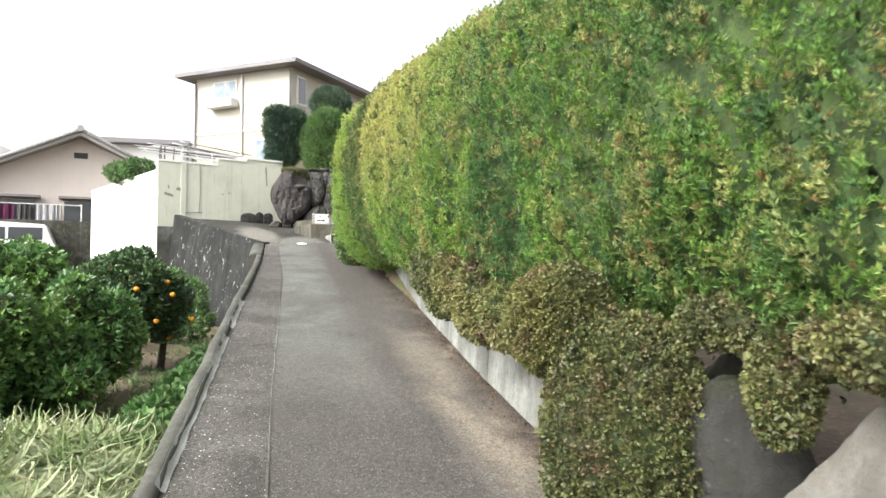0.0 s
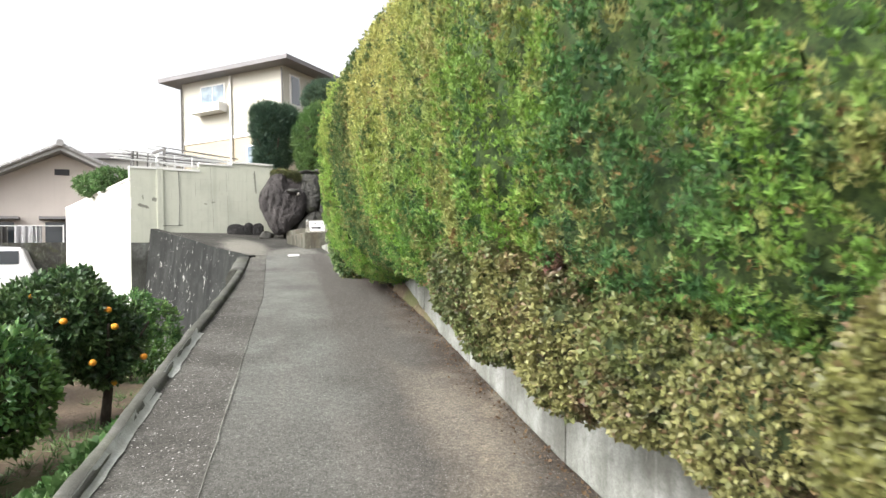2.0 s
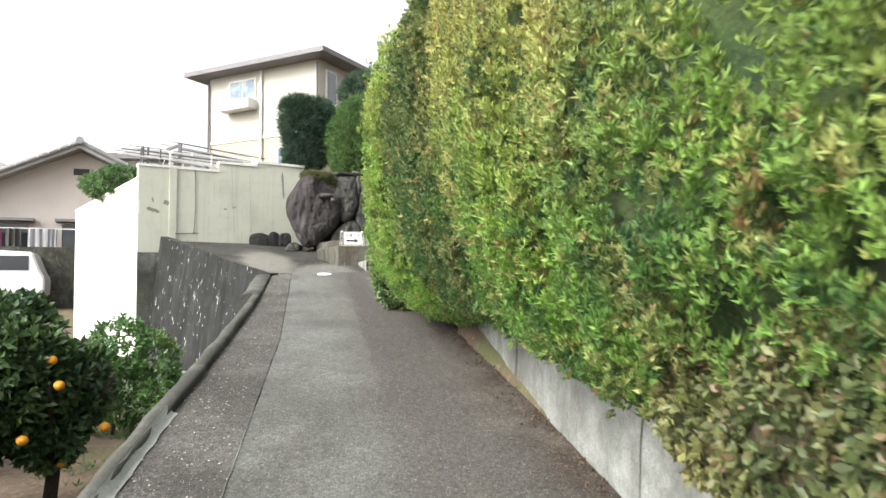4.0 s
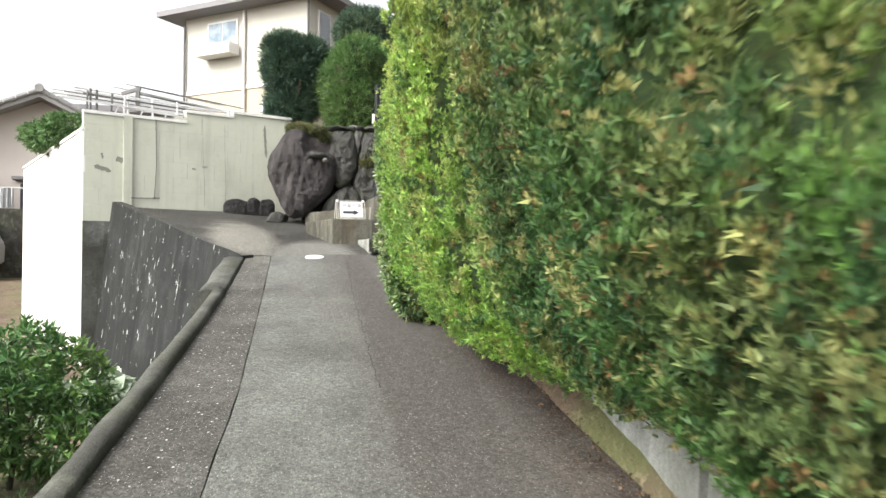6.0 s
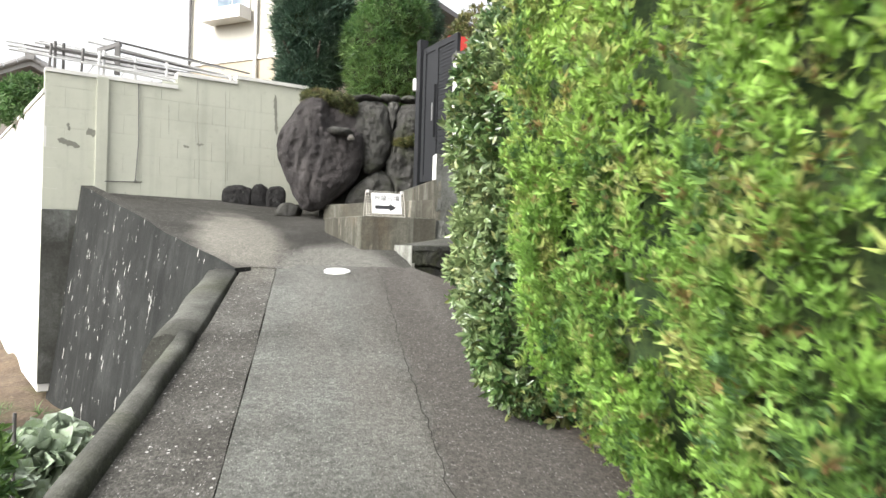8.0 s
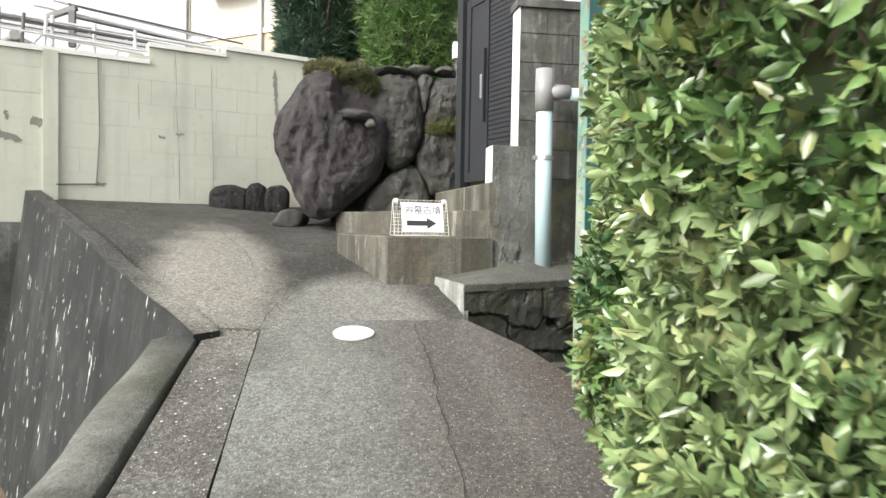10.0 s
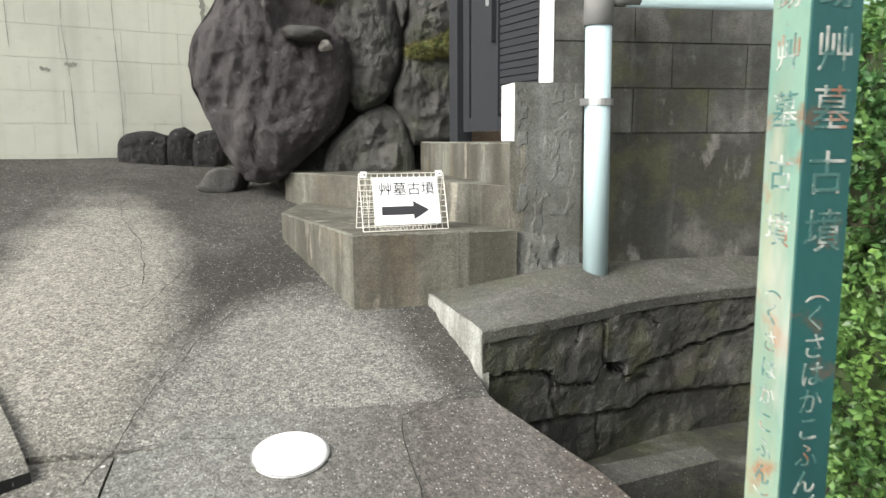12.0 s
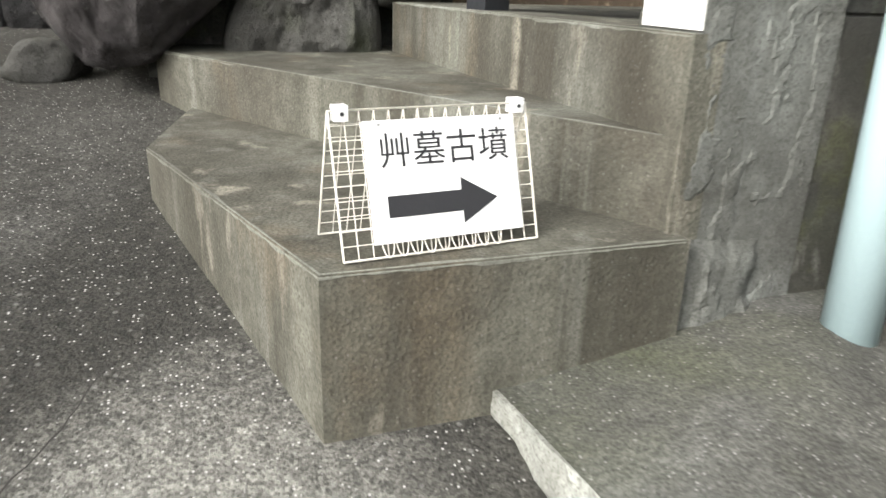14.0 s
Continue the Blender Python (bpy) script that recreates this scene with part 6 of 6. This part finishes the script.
# ---- wire sign ----
SM = Matrix.Translation((2.455, 16.965, 3.092)) @ Matrix.Rotation(radians(7.2), 4, 'Z')
sign = thing("wire_sign", (2.65, 17.02, 3.09), "folding white wire stand with a direction board on the step", "sign")
SW, SH, DEP = 0.405, 0.262, 0.085
for nm, tilt in (("front_mesh", 1), ("back_mesh", -1)):
    bm = bmesh.new()

    def sp(u, v):
        y = DEP - DEP * (1 - v / SH) * 1 if tilt > 0 else DEP + DEP * (1 - v / SH)
        return SM @ Vector((u, y, v))
    for k in range(15):
        u = SW * k / 14
        tube_bm(sp(u, 0.004), sp(u, SH), 0.0022 if k in (0, 14) else 0.0011, 6, bm)
    for k in range(11):
        v = 0.004 + (SH - 0.004) * k / 10
        tube_bm(sp(0, v), sp(SW, v), 0.0022 if k in (0, 10) else 0.0011, 6, bm)
    piece(nm, bm, WIRE_WHITE, sign, "cream coated wire mesh")
for u in (0.022, SW - 0.022):
    piece("clip", box_bm(u - 0.013, u + 0.013, DEP - 0.013, DEP + 0.013, SH - 0.018, SH + 0.010, m=SM), SIGN_WHITE, sign, "white plastic clip", bevel=0.003)
    piece("screw", tube_bm(SM @ Vector((u, DEP - 0.017, SH - 0.004)), SM @ Vector((u, DEP - 0.018, SH - 0.004)), 0.004, 10), INK, sign)
tl = math.atan2(DEP, SH)
BM_ = SM @ Matrix.Translation((0.213, -0.004 + 0.0, 0.0)) @ Matrix.Rotation(-tl, 4, 'X') @ Matrix.Translation((0, -0.006, 0.142))
piece("board", box_bm(-0.155, 0.155, -0.002, 0.002, -0.112, 0.112, m=BM_), SIGN_WHITE, sign, "white board with black characters and an arrow", bevel=0.0009)
FACE = BM_ @ pose(0, -0.0028, 0, 90, 0, 0)
for k, ch in enumerate("艸墓古墳"):
    letters(ch, 0.068, FACE @ pose(-0.098 + k * 0.068, 0.052, 0), INK, sign)
ar = bmesh.new()
out = [(-0.118, -0.052), (0.032, -0.052), (0.032, -0.076), (0.108, -0.032), (0.032, 0.012), (0.032, -0.012), (-0.118, -0.012)]
top = [ar.verts.new(FACE @ Vector((x - 0.004, y - 0.014, 0.0006))) for x, y in out]
ar.faces.new(top)
piece("arrow", ar, INK, sign, "black arrow")
for x in (-0.125, 0.125):
    piece("tie", tube_bm(FACE @ Vector((x, 0.104, 0)), FACE @ Vector((x, 0.104, 0.002)), 0.003, 8), STEEL, sign)

for k in range(9):
    u0 = 0.085 + 0.028 * k
    ring = [SM @ Vector((u0 + 0.012 * math.cos(a), 0.006 - 0.016 * abs(math.sin(a)), 0.036 + 0.030 * math.sin(a))) for a in (math.pi + math.pi * i / 8 for i in range(9))]
    bm = bmesh.new()
    for p, q in zip(ring, ring[1:]):
        tube_bm(p, q, 0.0012, 5, bm)
    piece("hook", bm, WIRE_WHITE, sign)

# ---- house above the wall ----
HA, HB = Vector((-1.55, 30.8)), Vector((2.25, 27.87))
hu = (HB - HA).normalized()
HLEN = (HB - HA).length
hn2 = Vector((-hu.y, hu.x))           # away from the lane
if hn2.y < 0:
    hn2 = -hn2
hm = Matrix(((hu.x, hn2.x, 0, HA.x), (hu.y, hn2.y, 0, HA.y), (0, 0, 1, 0), (0, 0, 0, 1)))
HD = 7.5
house = thing("house", (0.4, 29.3, 3.5), "beige two-storey stucco house with a low grey hip roof", "house")
wl_ = piece("wall", box_bm(0, HLEN, 0, HD, 7.72, 10.02, m=hm), HOUSE_WALL, house)
piece("wall", box_bm(0.01, HLEN - 0.01, 0.01, HD, 3.0, 7.6, m=hm), HOUSE_LOW, house, "darker beige lower storey")
piece("belt", box_bm(-0.03, HLEN + 0.03, -0.03, HD, 7.6, 7.72, m=hm), TRIM_WHITE, house, "white belt course")
bm = bmesh.new()
o = 0.62
lo = [bm.verts.new(hm @ Vector(p)) for p in ((-o, -o, 10.0), (HLEN + o, -o, 10.0), (HLEN + o, HD + o, 10.0), (-o, HD + o, 10.0))]
up = [bm.verts.new(hm @ Vector(p)) for p in ((-o, -o, 10.16), (HLEN + o, -o, 10.16), (HLEN + o, HD + o, 10.16), (-o, HD + o, 10.16))]
rg = [bm.verts.new(hm @ Vector(p)) for p in ((HLEN / 2, HLEN / 2, 10.75), (HLEN / 2, HD - HLEN / 2, 10.75))]
bm.faces.new(lo[::-1])
for i in range(4):
    bm.faces.new((lo[i], lo[(i + 1) % 4], up[(i + 1) % 4], up[i]))
bm.faces.new((up[0], up[1], rg[0]))
bm.faces.new((up[1], up[2], rg[1], rg[0]))
bm.faces.new((up[2], up[3], rg[1]))
bm.faces.new((up[3], up[0], rg[0], rg[1]))
piece("roof", bm, ROOF_GREY, house)


def house_window(x0, x1, z0, z1, m, box, glass):
    win = piece("window", box_bm(x0, x1, -0.05, 0.02, z0, z1, m=m), TRIM_WHITE, house, "white framed window", bevel=0.01)
    half = (x0 + x1) / 2
    for a, b in ((x0 + 0.06, half - 0.02), (half + 0.02, x1 - 0.06)) if box else ((x0 + 0.06, x1 - 0.06),):
        g = part("pane", box_bm(a, b, -0.066, -0.054, z0 + 0.07, z1 - 0.06, m=m), glass)
        g.parent = win
    if box:
        sill = part("flower_box", box_bm(x0 - 0.08, x1 + 0.08, -0.5, -0.05, z0 - 0.10, z0 + 0.22, m=m), TRIM_WHITE, label="white window guard box", bevel=0.02)
        sill.parent = win
    return win


house_window(0.95, 2.15, 8.72, 9.75, hm, True, PALE_GLASS)
sm_ = hm @ Matrix.Translation((HLEN, 0, 0)) @ Matrix.Rotation(radians(90), 4, 'Z')
house_window(0.35, 0.95, 8.6, 9.75, sm_, False, DARK_GLASS)
house_window(1.9, 2.6, 8.6, 9.75, sm_, False, PALE_GLASS)
house_window(3.1, 3.7, 6.35, 7.25, hm, False, PALE_GLASS)
piece("drain_pipe", tube_bm(hm @ Vector((2.42, -0.07, 5.0)), hm @ Vector((2.42, -0.07, 9.95)), 0.045, 10), TRIM_WHITE, house, "white rainwater pipe")
piece("corner_pipe", tube_bm(hm @ Vector((0.02, -0.07, 5.0)), hm @ Vector((0.02, -0.07, 9.8)), 0.035, 10), RAIL_DARK, house, "dark corner rainwater pipe")
piece("corner_pipe", tube_bm(hm @ Vector((HLEN - 0.02, -0.07, 5.0)), hm @ Vector((HLEN - 0.02, -0.07, 9.9)), 0.035, 10), RAIL_DARK, house, "dark corner rainwater pipe")

# small neighbour roof between the houses
nb = thing("neighbour_house", (-6.0, 44.0, 3.0), "small far house with a flat dark roof", "house")
piece("wall", box_bm(-8.5, -3.2, 42, 50, 2.0, 9.0), WHITE_WALL, nb)
piece("roof", box_bm(-9.0, -2.8, 41.3, 50.7, 9.0, 9.25), ROOF_GREY, nb)

# ---- tiled house on the far side of the garden ----
h2 = thing("tiled_house", (-6.6, 34.0, 2.0), "pinkish plaster house with a tiled gable roof", "house")
TM = pose(-6.6, 34.0, 0, 0, 0, 12)
bm = bmesh.new()
poly = [(-4.0, 2.0), (3.2, 2.0), (3.2, 6.3), (-0.1, 7.85), (-4.0, 6.1)]
fr_ = [bm.verts.new(TM @ Vector((x, 0, z))) for x, z in poly]
bk_ = [bm.verts.new(TM @ Vector((x, 9, z))) for x, z in poly]
bm.faces.new(fr_)
bm.faces.new(bk_[::-1])
for i in range(5):
    bm.faces.new((fr_[i], bk_[i], bk_[(i + 1) % 5], fr_[(i + 1) % 5]))
bmesh.ops.recalc_face_normals(bm, faces=bm.faces)
piece("wall", bm, PINK_WALL, h2)
for sx, x1, z1 in ((-1, -5.0, 5.75), (1, 4.2, 6.0)):
    bm = bmesh.new()
    a = [(-0.1, 8.1), (x1, z1), (x1, z1 - 0.2), (-0.1, 7.88)]
    f0 = [bm.verts.new(TM @ Vector((x, -0.7, z))) for x, z in a]
    f1 = [bm.verts.new(TM @ Vector((x, 9.5, z))) for x, z in a]
    bm.faces.new(f0)
    bm.faces.new(f1[::-1])
    for i in range(4):
        bm.faces.new((f0[i], f1[i], f1[(i + 1) % 4], f0[(i + 1) % 4]))
    bmesh.ops.recalc_face_normals(bm, faces=bm.faces)
    rf = piece("roof", bm, TILE_GREY, h2, "grey tiled roof slope")
    for k in range(14):
        t0, t1 = k / 14, (k + 0.94) / 14
        ends = [TM @ Vector((-0.1 + (x1 + 0.1) * t, -0.72, 8.12 + (z1 - 8.1) * t)) for t in (t0, t1)]
        g = part("verge_tile", tube_bm(ends[0], ends[1], 0.10, 10, None, 0.085), TILE_GREY)
        g.parent = rf
piece("ridge", tube_bm(TM @ Vector((-0.1, -0.85, 8.16)), TM @ Vector((-0.1, 9.5, 8.16)), 0.14, 12), TILE_GREY, h2, "round ridge tiles")
piece("vent", box_bm(-0.35, 0.2, -0.03, 0.02, 6.95, 7.2, m=TM), INK, h2, "dark gable vent")
for x0, x1 in ((-3.9, -1.6), (-0.9, 0.9)):
    piece("awning", box_bm(x0, x1, -0.55, 0.0, 5.1, 5.2, m=TM), ROOF_GREY, h2, "thin dark awning")
piece("window", box_bm(-0.7, 0.6, -0.05, 0.03, 3.7, 5.0, m=TM), DARK_GLASS, h2, "dark window")
piece("window", box_bm(-3.7, -1.8, -0.05, 0.03, 3.6, 5.0, m=TM), DARK_GLASS, h2, "dark window")
for k, (x, w_, z0, mt) in enumerate(((-3.3, 0.8, 4.0, CLOTH_PLUM), (-2.4, 0.5, 4.1, RAIL_DARK), (-1.7, 0.6, 4.0, CLOTH_WHITE), (-1.1, 0.35, 4.1, CLOTH_WHITE))):
    bm = bmesh.new()
    rows = []
    for i in range(9):
        u = x + w_ * i / 8
        rows.append([bm.verts.new(TM @ Vector((u, -1.1 + 0.05 * math.sin(i * 2.0 + k), z))) for z in (4.75, z0)])
    for a, b in zip(rows, rows[1:]):
        bm.faces.new((a[0], b[0], b[1], a[1]))
    bmesh.ops.solidify(bm, geom=bm.faces[:], thickness=0.01)
    tagged(part("laundry", bm, mt), "washing hung on a line under the eaves", "laundry", "laundry on the line")
bm = tube_bm(TM @ Vector((-3.9, -1.1, 4.76)), TM @ Vector((0, -1.1, 4.76)), 0.02, 6)
for x in (-3.9, 0.0):
    tube_bm(TM @ Vector((x, -1.1, 2.0)), TM @ Vector((x, -1.1, 4.8)), 0.03, 6, bm)
tagged(part("washing_line", bm, ALU_WHITE), "pale pole on two posts for washing", "washing line")
tagged(part("wall_far", box_bm(-4.6, 3.4, -2.6, -2.4, 1.8, 4.0, m=TM), PLINTH), "dark block wall in front of the tiled house", "block wall", kind="structure")

# dark roof beyond the tiled house
fr2 = thing("far_house", (-14.8, 48.0, 3.0), "far house with a dark blue-grey tiled gable roof", "house")
bm = bmesh.new()
gab = [(-19.04, 8.48), (-14.84, 9.82), (-12.60, 8.78)]
f0 = [bm.verts.new((x, 46.0, z)) for x, z in gab]
f1 = [bm.verts.new((x, 54.0, z)) for x, z in gab]
bm.faces.new(f0)
bm.faces.new(f1[::-1])
for i in range(3):
    bm.faces.new((f0[i], f1[i], f1[(i + 1) % 3], f0[(i + 1) % 3]))
bmesh.ops.recalc_face_normals(bm, faces=bm.faces)
piece("roof", bm, TILE_GREY, fr2)
piece("wall", box_bm(gab[0][0] + 0.6, gab[2][0] - 0.5, 46.4, 53.6, 2.0, min(gab[0][1], gab[2][1]) - 0.01), WHITE_WALL, fr2)

# van
van = thing("van", (-8.3, 30.6, 2.0), "small white van parked by the far wall", "van")
VM = pose(-8.3, 30.4, 2.0, 0, 0, 10)
bm = bmesh.new()
prof = [(-1.6, 0.3), (1.6, 0.3), (1.62, 0.9), (1.5, 1.1), (1.25, 1.75), (-0.9, 1.85), (-1.3, 1.2), (-1.65, 1.0)]
a = [bm.verts.new(VM @ Vector((x, -0.72, z))) for x, z in prof]
b = [bm.verts.new(VM @ Vector((x, 0.72, z))) for x, z in prof]
bm.faces.new(a)
bm.faces.new(b[::-1])
for i in range(len(prof)):
    bm.faces.new((a[i], b[i], b[(i + 1) % len(prof)], a[(i + 1) % len(prof)]))
bmesh.ops.recalc_face_normals(bm, faces=bm.faces)
piece("body", bm, CAR_WHITE, van, bevel=0.05)
for x0, x1 in ((-1.0, -0.1), (0.0, 1.15)):
    piece("window", box_bm(x0, x1, -0.735, -0.70, 1.15, 1.62, m=VM), DARK_GLASS, van, "dark side window")
for x in (-1.05, 1.0):
    for y in (-0.7, 0.7):
        wh = piece("wheel", tube_bm(VM @ Vector((x, y - 0.08, 0.28)), VM @ Vector((x, y + 0.08, 0.28)), 0.28, 20), RUBBER, van)
        rim = part("rim", tube_bm(VM @ Vector((x, y - 0.09, 0.28)), VM @ Vector((x, y + 0.09, 0.28)), 0.15, 16), STEEL)
        rim.parent = wh

# red box seen over the bush
shrub("garden_shrub", [(4.2, 21.0, 5.6), (4.5, 21.0, 6.2)], [(.35, .3, .9), (.45, .3, .5)], 1500, LONG, 0.07, DRY_SHRUB, "thin yellow-brown bush behind the gate wall", "shrub", core=0.2, stem=(4.3, 21.0, 4.5, 6.0, 0.03))
rb = thing("red_box", (3.9, 20.4, 4.62), "small red box on a white post behind the hedge", "red box")
piece("box_body", box_bm(3.86, 4.16, 20.3, 20.5, 5.6, 5.98), RED_PAINT, rb, bevel=0.02)
piece("post", tube_bm((3.9, 20.4, 4.6), (3.9, 20.4, 5.62), 0.03, 8), ALU_WHITE, rb)
